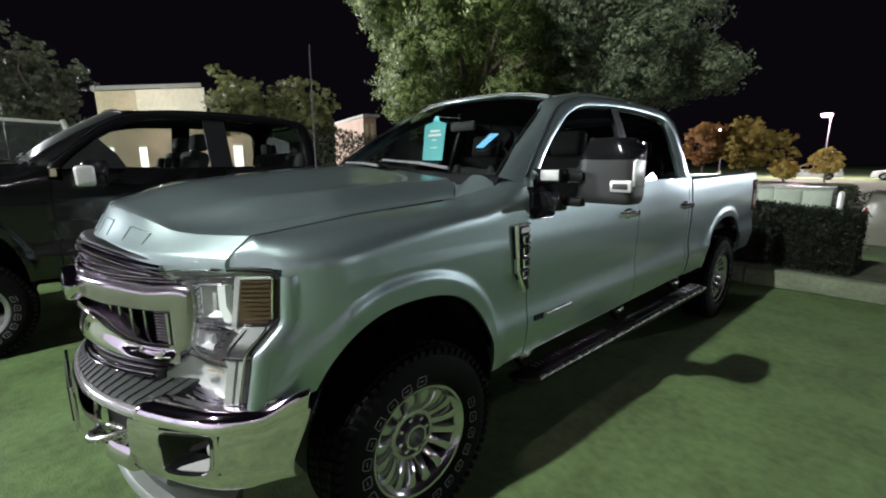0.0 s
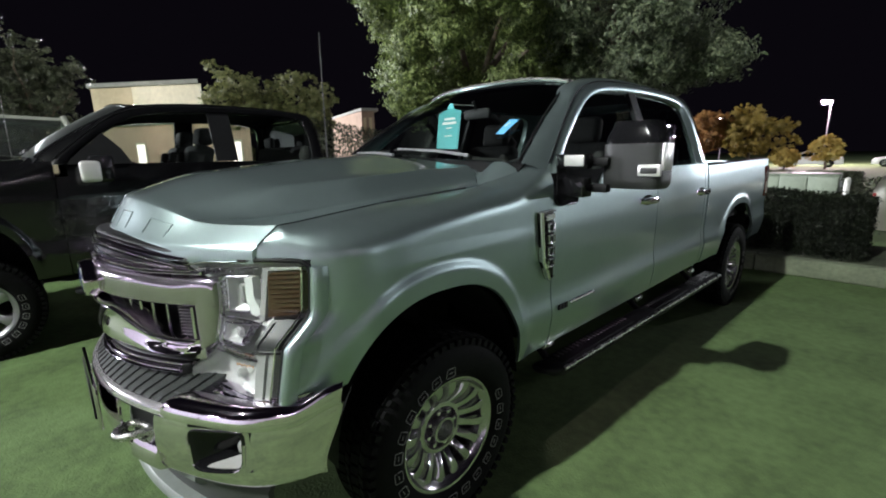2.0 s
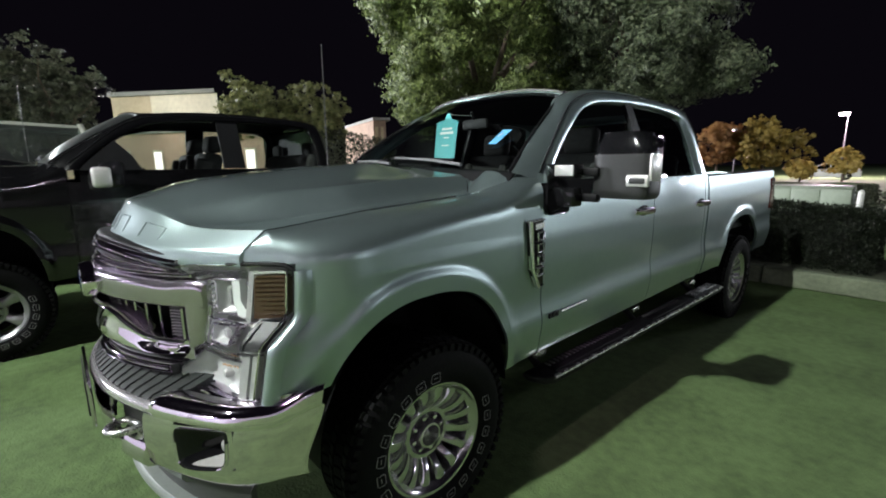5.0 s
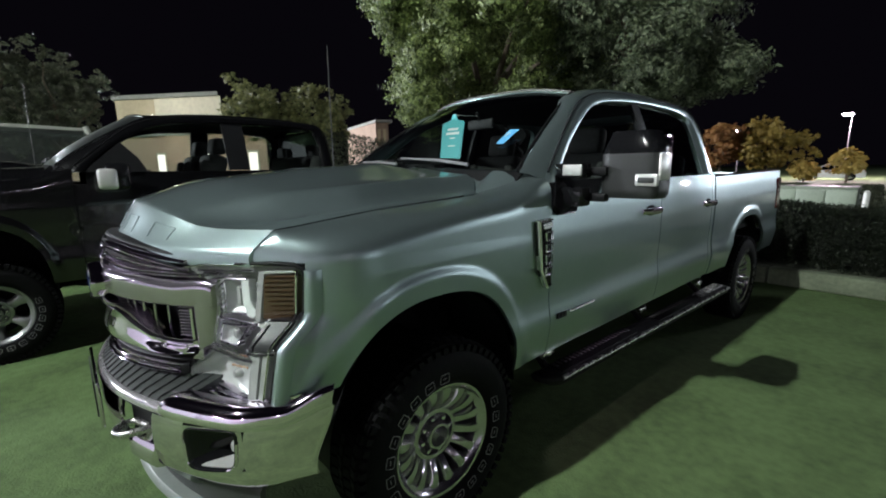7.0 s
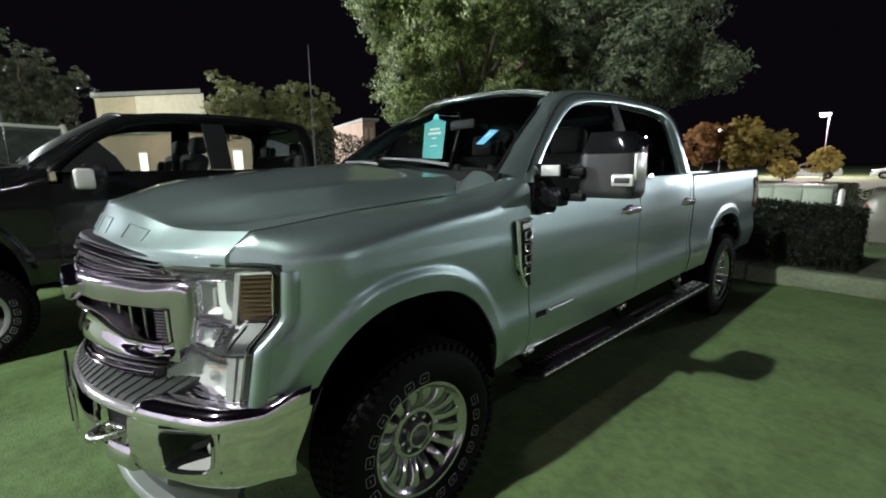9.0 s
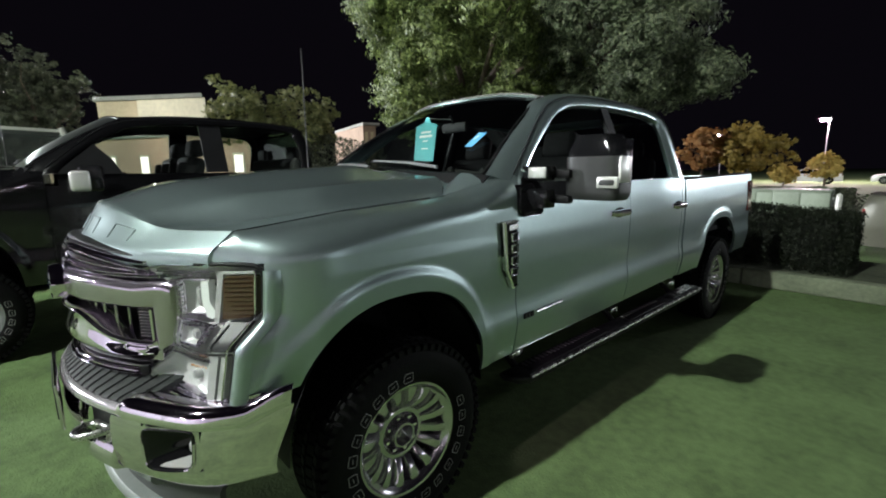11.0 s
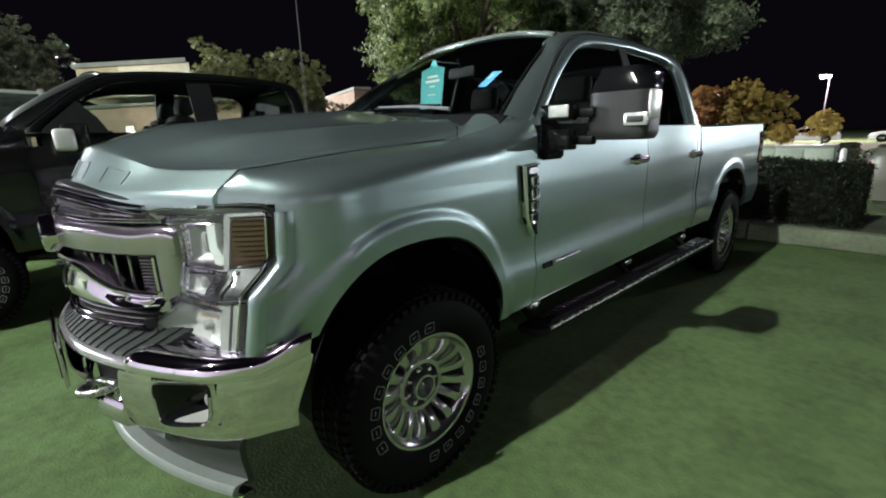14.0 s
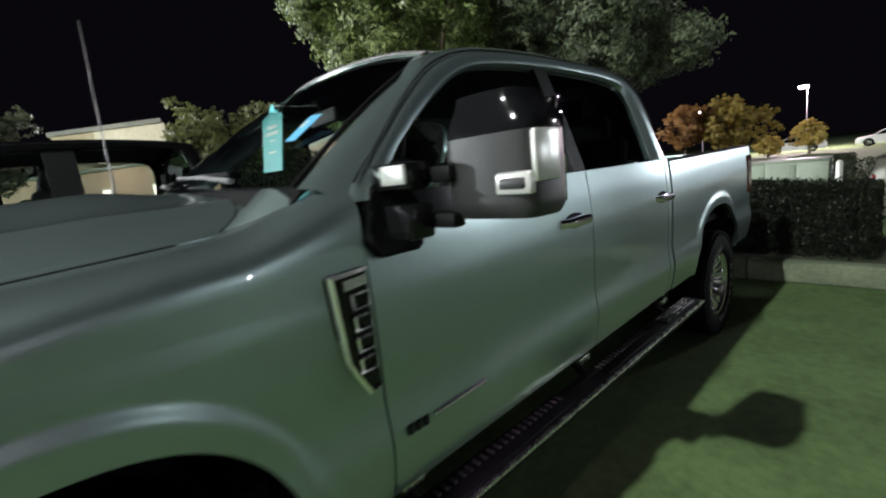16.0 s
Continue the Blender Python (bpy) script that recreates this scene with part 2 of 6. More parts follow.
def interp(x, pts):
    return float(np.interp(x, [p[0] for p in pts], [p[1] for p in pts]))


def smooth01(x):
    x = min(max(x, 0.0), 1.0)
    return x * x * (3 - 2 * x)


def resample(pts, n, rounds=2):
    """Rounds off a polyline's corners and spreads n points evenly along it."""
    p = [np.array(q, float) for q in pts]
    for _ in range(rounds):
        q = [p[0]]
        for a, b in zip(p[:-1], p[1:]):
            q += [0.75 * a + 0.25 * b, 0.25 * a + 0.75 * b]
        p = q + [p[-1]]
    d = np.concatenate([[0], np.cumsum([np.linalg.norm(b - a) for a, b in zip(p[:-1], p[1:])])])
    arr = np.array(p)
    return [tuple(np.interp(t, d, arr[:, k]) for k in range(arr.shape[1])) for t in np.linspace(0, d[-1], n)]

# ---- pickup truck: shapes shared by the panels ----
RAKE = 0.014
SIDE = ((0.40, 0.90), (0.58, 0.945), (0.65, 0.962), (0.745, 0.976), (0.785, 0.976), (0.845, 0.966), (0.90, 0.962),
        (1.06, 0.968), (1.20, 0.968), (1.34, 0.957), (1.46, 0.940), (1.60, 0.90))


def nose(x):
    """Plan of the front end: how far forward it reaches at x."""
    return -1.0 + 0.65 * x * x


def side_x(y, z):
    return interp(z - RAKE * (y - 0.5), SIDE)


def arch_z(y, yc, half, top, foot=0.55):
    u = min(abs(y - yc) / half, 1.0)
    return foot + (top - foot) * (1 - u ** 2.5) ** (1 / 2.2)


def flare(y, z, yc, zc, half, top):
    """How far the lip round a wheel arch stands out."""
    u = abs(y - yc) / half
    v = max(z - zc, 0) / (top - zc)
    d = ((u ** 2.3 + v ** 2.3) ** (1 / 2.3) - 1) * half
    return 0.011 * smooth01((0.096 - d) / 0.042) if d < 0.1 else 0.0


FRONT_ARCH = (-0.02, 0.475, 1.065)
REAR_ARCH = (3.99, 0.53, 1.06)


def body_x(y, z):
    x = side_x(y, z)
    x += flare(y, z, FRONT_ARCH[0], 0.5, FRONT_ARCH[1], FRONT_ARCH[2])
    x += flare(y, z, REAR_ARCH[0], 0.5, REAR_ARCH[1], REAR_ARCH[2])
    return x


def glass_x(z):
    return 0.94 - 0.36 * (z - 1.46) - 0.05 * max(z - 1.8, 0)


def sill_z(y):
    return 0.585 + 0.02 * (y - 0.5)


def side_panel(y0, y1, low, high, s, ny=30, nz=26, ys=None):
    bm = bmesh.new()
    cols = ys or [y0 + (y1 - y0) * i / (ny - 1) for i in range(ny)]
    rows = []
    for y in cols:
        a, b = low(y), high(y)
        rows.append([(s * body_x(y, a + (b - a) * j / (nz - 1)), y, a + (b - a) * j / (nz - 1)) for j in range(nz)])
    grid(bm, rows)
    rim(bm, lambda c: (-0.025 * s, 0, 0))
    return bm


def arch_columns(y0, y1, yc, half, n=36):
    inner = [yc - half * math.cos(math.pi * i / n) for i in range(n + 1)]
    ys = [y0 + (inner[0] - y0) * i / 6 for i in range(6)] + inner + [inner[-1] + (y1 - inner[-1]) * (i + 1) / 10 for i in range(10)]
    return sorted(set(round(y, 5) for y in ys if y0 <= y <= y1))


PLAN = resample(((0.748, -0.640), (0.80, -0.592), (0.845, -0.548), (0.890, -0.500), (0.930, -0.440), (0.956, -0.36), (0.972, -0.24), (0.980, -0.08)), 40, 1)
def lamp_lean(z):
    return interp(z, ((0.74, 0.15), (0.81, 0.145), (0.985, 0.11), (1.07, 0.015), (1.25, 0.0)))


def lamp_y(x, z):
    """Front of the headlights: the lower tier stands forward of the upper one."""
    return nose(x) - lamp_lean(z) * smooth01((x - 0.55) / 0.3)


LAMP_IN = ((0.782, 0.548), (0.83, 0.510), (0.852, 0.505), (0.90, 0.565), (0.960, 0.632), (1.06, 0.642), (1.155, 0.643), (1.18, 0.62), (1.205, 0.585), (1.222, 0.556), (1.246, 0.548))
LAMP_OUT = ((0.782, 0.842), (0.795, 0.858), (0.81, 0.864), (1.20, 0.864), (1.225, 0.860), (1.238, 0.848), (1.246, 0.82))


def corner_row(x, y, low, high, n, s):
    """Upright strip of the rounded front corner, with the lip of the wheel arch; it leans forward low down."""
    out = []
    for j in range(n):
        z = low + (high - low) * j / (n - 1)
        lip = flare(y, z, FRONT_ARCH[0], 0.5, FRONT_ARCH[1], FRONT_ARCH[2])
        tuck = interp(z, ((0.76, -0.004), (0.85, 0.0), (1.10, 0.0), (1.24, -0.006)))
        w = smooth01((y + 0.46) / 0.36)
        fore = lamp_lean(z) * smooth01((-0.40 - y) / 0.13)
        if y > FRONT_ARCH[0] - FRONT_ARCH[1]:
            fore *= smooth01((z - arch_z(y, *FRONT_ARCH)) / 0.12)
        out.append((s * ((x + lip + tuck) * (1 - w) + body_x(y, z) * w), y - fore, z))
    return out


def fender(s):
    bm = bmesh.new()
    split = 1.250
    back = [(side_x(y, 1.0), y) for y in arch_columns(-0.05, 0.705, FRONT_ARCH[0], FRONT_ARCH[1], 40)]
    front = [p for p in PLAN if p[1] < -0.06]
    rows_a, rows_b = [], []
    for x, y in front + back:
        # upper roll on to the hood's edge
        ye = y + 0.012
        ze = hood_z(0.745, max(ye, hood_edge(0.745) + 0.004)) - 0.002 + 0.075 * smooth01((y - 0.36) / 0.34)
        x0 = corner_row(x, y, split, split + 0.01, 2, 1)[0][0] if y < -0.06 else body_x(y, split)
        row = []
        for k in range(15):
            a = math.pi / 2 * k / 14
            w = smooth01((y + 0.5) / 0.9)
            row.append((s * (x0 + (0.750 - x0) * (1 - math.cos(a)) ** (0.8 + 0.7 * w)), y + 0.012 * k / 14, split + (ze - split) * math.sin(a) ** (0.8 - 0.3 * w)))
        rows_a.append(row)
        inside = abs(y - FRONT_ARCH[0]) < FRONT_ARCH[1]
        low = arch_z(y, *FRONT_ARCH) if inside else (0.80 if y < 0 else sill_z(y))
        if y < FRONT_ARCH[0]:
            low = max(low, interp(x, ((0.76, 0.765), (0.86, 0.795), (0.95, 0.815))))
        if x >= 0.874 or y > -0.1:
            if y < -0.06:
                rows_b.append(corner_row(x, y, low, split, 30, s))
            else:
                rows_b.append([(s * body_x(y, low + (split - low) * j / 29), y, low + (split - low) * j / 29) for j in range(30)])
    grid(bm, rows_a)
    grid(bm, rows_b)
    bmesh.ops.remove_doubles(bm, verts=bm.verts, dist=0.0015)
    rim(bm, (-0.02 * s, 0.006, -0.010))
    return bm


def hood_edge(x):
    return -0.955 + 0.549 * x * x


NOSE_BAND = 0.088


def hood_z(x, y):
    """Hood with a creased nose band, flat shoulders and a raised middle that widens to the rear."""
    x, d = abs(x), y - hood_edge(x)
    t = min(max(d / NOSE_BAND, 0), 1)
    drop = (0.072 - 0.010 * smooth01((0.5 - x) / 0.3)) * (1 - t) + 0.014 * max(1 - d / 0.016, 0) ** 2
    edge = interp(y, ((-0.58, 1.350), (-0.50, 1.355), (-0.146, 1.392), (0.38, 1.425), (0.75, 1.455))) + 0.004
    bow = 0.075 * smooth01((0.60 - x) / 0.50) * smooth01(d / 0.11) * (1 - 0.45 * smooth01((y - 0.2) / 0.3)) + 0.052 * smooth01((y + 0.1) / 0.55) * smooth01((0.745 - x) / 0.20)
    foot = min(0.475 + 0.31 * (y + 0.745), 0.655)
    side = min(max((foot - x) / 0.085, 0), 1)
    side += 0.25 * (smooth01(side) - side)
    dome = 0.090 * side * smooth01((d - 0.01) / 0.40) * (1 - 0.35 * smooth01((y + 0.1) / 0.4) - 0.35 * smooth01((y - 0.15) / 0.3))
    return edge + bow + dome - drop


def hood_rear(x):
    return 0.485 + 0.09 * x * x - 0.115 * smooth01((abs(x) - 0.60) / 0.145)


def hood():
    bm = bmesh.new()
    half = sorted(set([round(0.7425 * i / 22, 4) for i in range(23)] + [round(0.48 + 0.008 * i, 4) for i in range(18)]))
    ds = [0, 0.003, 0.007, 0.012, 0.018, 0.03, 0.05, 0.066, 0.078, 0.084, 0.087, 0.089, 0.092, 0.098, 0.107, 0.12, 0.14, 0.16, 0.18, 0.2, 0.225, 0.25]
    rows = []
    for x in [-q for q in half[:0:-1]] + half:
        f, r = hood_edge(x), hood_rear(x)
        ys = [f + d for d in ds] + [f + 0.25 + (r - f - 0.25) * (j + 1) / 26 for j in range(26)]
        rows.append([(x, y, hood_z(x, y)) for y in ys])
    grid(bm, rows)
    rim(bm, (0, 0, -0.03))
    return bm


def wheel(parent, at, m_rim, m_tyre, letters=True, spokes=16):
    """Steel-belted tyre on a cast rim with eight nuts; its face looks along +x."""
    broad = 1.0 if spokes > 8 else 1.7
    w = new("wheel")
    w.parent = parent
    w.matrix_basis = at
    R = 0.418
    prof = [(0.242, -0.11), (0.262, -0.135), (0.32, -0.143), (0.372, -0.138), (0.402, -0.118), (R, -0.10), (R, 0.10), (0.402, 0.118),
            (0.372, 0.136), (0.345, 0.140), (0.30, 0.142), (0.268, 0.134), (0.252, 0.118), (0.242, 0.10)]
    tyre = part("tyre", lathe(bmesh.new(), prof, 72), m_tyre, w, "black all-terrain tyre with raised white sidewall marks")
    bm = bmesh.new()
    for k in range(60):
        a = 2 * math.pi * k / 60
        for j, xx in enumerate((-0.095, -0.048, 0.0, 0.048, 0.095)):
            b = a + (0.05 if j % 2 else 0)
            box(bm, (xx, (R + 0.001) * math.cos(b), (R + 0.001) * math.sin(b)), (0.040, 0.034, 0.018), 0, (math.degrees(b) - 90, 0, 12 if j % 2 else -12))
        box(bm, (0.119, 0.404 * math.cos(a), 0.404 * math.sin(a)), (0.03, 0.024, 0.026), 0, (math.degrees(a) - 90, 0, 0))
    tagged(part("tread", bm, m_tyre, tyre), kind="stuff")
    # raised outline marks in the place of the sidewall writing
    bm = bmesh.new()
    ring = ((0.311, -0.023), (0.313, 0.016), (0.307, 0.021), (0.281, 0.026), (0.275, 0.021), (0.274, -0.017), (0.279, -0.022), (0.311, -0.023))
    tube(bm, [(0.1412, rr, tt) for rr, tt in ring], 0.0015, 5)
    tube(bm, [(0.1412, 0.294, -0.009), (0.1412, 0.293, 0.010)], 0.0015, 5)
    mark = None
    if letters:
        for k in range(16):
            a = 202 - 15.6 * k if k < 8 else 16 - 15.6 * (k - 8)
            o = part("sidewall_mark", bm, M["sidewall_ink"], w) if mark is None else new("sidewall_mark", mark.data)
            mark = mark or o
            o.parent = w
            o.matrix_basis = pose(0, 0, 0, a)
    # barrel with its rolled lip
    barrel = [(0.243, -0.11), (0.232, -0.10), (0.225, 0.0), (0.226, 0.075), (0.236, 0.098), (0.247, 0.112), (0.252, 0.116), (0.250, 0.122), (0.240, 0.119), (0.233, 0.108), (0.222, 0.100), (0.214, 0.094)]
    part("rim", lathe(bmesh.new(), barrel, 64), m_rim, w)
    bm = bmesh.new()
    rows = []
    for q in range(9):
        t = q / 8
        rr = 0.104 + (0.232 - 0.104) * t
        wd = (0.0165 + 0.017 * t ** 3 + 0.006 * (1 - t) ** 4) * broad
        hx = 0.050 + 0.048 * t + 0.016 * math.sin(math.pi * t)
        rows.append([(hx - dx, rr, wd * u) for u, dx in ((-1.35, 0.055), (-1.05, 0.010), (-0.7, 0.0), (0.0, -0.002), (0.7, 0.0), (1.05, 0.010), (1.35, 0.055))])
    grid(bm, rows)
    first = part("spoke", bm, m_rim, w)
    for k in range(spokes):
        o = first if k == 0 else new("spoke", first.data)
        o.parent = w
        o.matrix_basis = pose(0, 0, 0, 360 * (k + 0.5) / spokes)
    hub = [(0.124, -0.02), (0.124, 0.040), (0.119, 0.054), (0.106, 0.060), (0.096, 0.058), (0.092, 0.050), (0.091, 0.026), (0.060, 0.026), (0.058, 0.072), (0.054, 0.082), (0.046, 0.083), (0.043, 0.074), (0.042, 0.030), (0.036, 0.020), (0.0, 0.020)]
    part("hub", lathe(bmesh.new(), hub, 48), m_rim, w)
    nut = lathe(bmesh.new(), [(0.0135, 0.02), (0.0135, 0.055), (0.011, 0.063), (0.006, 0.066), (0.0, 0.066)], 6)
    first = part("lug_nut", nut, M["chrome"], w)
    for k in range(8):
        a = 2 * math.pi * k / 8 + 0.2
        o = first if k == 0 else new("lug_nut", first.data)
        o.parent = w
        o.matrix_basis = pose(0, 0.0755 * math.cos(a), 0.0755 * math.sin(a))
    disc = lathe(bmesh.new(), [(0.0, -0.03), (0.185, -0.03), (0.185, -0.01), (0.09, -0.008), (0.0, -0.008)], 40)
    part("brake_disc", disc, M["dark_metal"], w)
    return w


def door_handle(parent, y, z, s):
    """Chunky chrome pull over a near-black sheet that stands in for the recess's shade."""
    x = body_x(y, z)
    bm = bmesh.new()
    rows = []
    for i in range(17):
        t = i / 16
        yy, h = y - 0.125 + 0.25 * t, 0.017 + 0.006 * math.sin(math.pi * t)
        o = 0.034 * min(1.0, math.sin(math.pi * t) * 2.2)
        rows.append([(s * (x + o + d), yy, z + e) for d, e in ((-0.006, -h), (0.004, -h), (0.010, -h * 0.5), (0.011, h * 0.3), (0.006, h), (-0.006, h))])
    vs = grid(bm, rows, close=True)
    bm.faces.new(vs[0])
    bm.faces.new(vs[-1])
    part("door_handle", bm, M["chrome"], parent, "chrome pull handle")
    bm = bmesh.new()
    rows = []
    for i in range(11):
        u = -1 + i / 5
        rows.append([(s * (body_x(y + 0.085 * u, z + 0.034 * v) + 0.0025), y + 0.085 * u * (1 - 0.15 * v * v), z + 0.034 * v * math.sqrt(max(1 - 0.8 * u * u, 0.05))) for v in (-1, -0.5, 0, 0.5, 1)])
    grid(bm, rows)
    rim(bm, (-s * 0.004, 0, 0))
    part("handle_recess", bm, M["dark_metal"], parent)


RAIL = ((0.70, 1.475), (0.73, 1.527), (1.106, 1.863), (1.299, 1.961), (1.557, 2.012), (2.158, 2.030), (2.80, 2.004), (2.945, 1.930), (2.968, 1.696), (2.975, 1.475))
OPEN = ((0.83, 1.478), (0.842, 1.518), (0.95, 1.635), (1.238, 1.836), (1.402, 1.912), (1.626, 1.947), (2.113, 1.966), (2.70, 1.945), (2.80, 1.85), (2.80, 1.556), (2.79, 1.478))


def window_frame(s):
    bm = bmesh.new()
    a, b = resample(RAIL, 70), resample(OPEN, 70)
    rows = []
    for (y0, z0), (y1, z1) in zip(a, b):
        row = []
        for k in range(6):
            t = k / 5
            y, z = y0 + (y1 - y0) * t, z0 + (z1 - z0) * t
            puff = 0.012 * math.sin(math.pi * t) - (0.02 if k == 5 else 0) - (0.012 if k == 0 else 0)
            row.append((s * (glass_x(z) + puff), y, z))
        y, z = y1, z1
        row.append((s * (glass_x(z) - 0.05), y, z))
        rows.append(row)
    grid(bm, rows)
    return bm


def window_pane(s, y0, y1):
    bm = bmesh.new()
    op = resample(OPEN, 200)
    def span(y):
        zs = [z for yy, z in op if abs(yy - y) < 0.02]
        return (max(zs) if zs else 1.5)
    rows = []
    for i in range(26):
        y = y0 + (y1 - y0) * i / 25
        top = span(y)
        rows.append([(s * (glass_x(1.47 + (top - 1.47) * j / 8) - 0.022), y, 1.47 + (top - 1.47) * j / 8) for j in range(9)])
    grid(bm, rows)
    return bm


def shield_point(u, v):
    """Windscreen: u from -1 to 1 across, v from 0 at the cowl to 1 at the roof."""
    hb, ht = 0.875, 0.67
    x = u * (hb + (ht - hb) * v)
    y = (0.50 + 0.11 * abs(u) ** 2.2) * (1 - v) + (1.22 + 0.12 * u * u) * v
    z = (1.552 - 0.029 * u * u) * (1 - v) + (2.037 - 0.055 * u ** 4) * v
    bow = 0.02 * math.sin(math.pi * v)
    return (x, y - bow * 0.5, z + bow)


def front_seat(parent, x, y, m):
    """Bucket seat with bolsters and a head restraint."""
    seat = new("seat")
    seat.parent = parent
    bm = bmesh.new()
    box(bm, (x, y, 0.98), (0.50, 0.52, 0.16), 0.06, (4, 0, 0), 3)
    part("cushion", bm, m, seat)
    bm = bmesh.new()
    box(bm, (x, y + 0.30, 1.32), (0.50, 0.15, 0.66), 0.06, (-12, 0, 0), 3)
    for e in (-1, 1):
        box(bm, (x + e * 0.215, y + 0.25, 1.30), (0.08, 0.17, 0.56), 0.035, (-12, 0, 0), 3)
    part("backrest", bm, m, seat)
    bm = bmesh.new()
    box(bm, (x, y + 0.40, 1.735), (0.27, 0.10, 0.19), 0.045, (-10, 0, 0), 3)
    for e in (-1, 1):
        tube(bm, [(x + e * 0.06, y + 0.37, 1.60), (x + e * 0.06, y + 0.39, 1.70)], 0.008, 8)
    part("head_restraint", bm, m, seat)


def cab_interior(truck, m):
    bm = bmesh.new()
    rows = []
    for i in range(21):
        u = -1 + 2 * i / 20
        x = u * 0.80
        yb = 0.55 + 0.20 * u * u
        hump = 0.03 * math.exp(-((x - 0.38) / 0.2) ** 2)
        rows.append([(x, yb, 1.47), (x, yb + 0.18, 1.49 + hump * 0.4), (x, yb + 0.34, 1.485 + hump), (x, yb + 0.42, 1.45 + hump), (x, yb + 0.44, 1.28), (x, yb + 0.36, 1.12), (x, yb + 0.2, 1.05)])
    grid(bm, rows)
    part("dashboard", bm, M["trim"], truck, "dark moulded dashboard")
    bm = bmesh.new()
    c = Vector((0.40, 1.10, 1.36))
    q = Euler((radians(64), 0, 0)).to_matrix()
    tube(bm, [c + q @ Vector((0.19 * math.cos(a), 0.19 * math.sin(a), 0)) for a in [2 * math.pi * k / 36 for k in range(37)]], 0.016, 8)
    for a in (0, math.pi, -math.pi / 2):
        tube(bm, [c, c + q @ Vector((0.18 * math.cos(a), 0.18 * math.sin(a), -0.01))], 0.014, 8)
    lathe(bm, [(0.0, 1.06), (0.06, 1.065), (0.062, 1.10), (0.0, 1.11)], 20, "y", (0.40, 0, 1.36))
    part("steering_wheel", bm, M["trim"], truck)
    for x in (-0.42, 0.42):
        front_seat(truck, x, 1.50, m)
    bm = bmesh.new()
    box(bm, (0, 2.55, 1.0), (1.5, 0.5, 0.18), 0.06, None, 3)
    box(bm, (0, 2.80, 1.33), (1.5, 0.14, 0.62), 0.06, (-9, 0, 0), 3)
    for x in (-0.5, 0.5):
        box(bm, (x, 2.87, 1.70), (0.26, 0.09, 0.16), 0.04, None, 3)
    part("rear_bench", bm, m, truck)
    bm = bmesh.new()
    box(bm, (0, 1.75, 0.82), (1.75, 2.3, 0.06))
    box(bm, (0, 0.62, 1.05), (1.7, 0.05, 0.7))
    part("cab_floor", bm, M["trim"], truck)
    bm = bmesh.new()
    rows = [[(-0.66 + 1.32 * i / 12, 1.34 + 1.5 * j / 8, 1.965 + 0.035 * (1 - (-1 + i / 6) ** 2)) for j in range(9)] for i in range(13)]
    grid(bm, rows)
    rim(bm, (0, 0, 0.02))
    part("headliner", bm, M["cloth"], truck)
    bm = bmesh.new()
    box(bm, (0.0, 1.20, 1.85), (0.24, 0.03, 0.07), 0.014)
    tube(bm, [(0, 1.19, 1.88), (0, 1.16, 1.93)], 0.01, 8)
    part("inside_mirror", bm, M["trim"], truck)


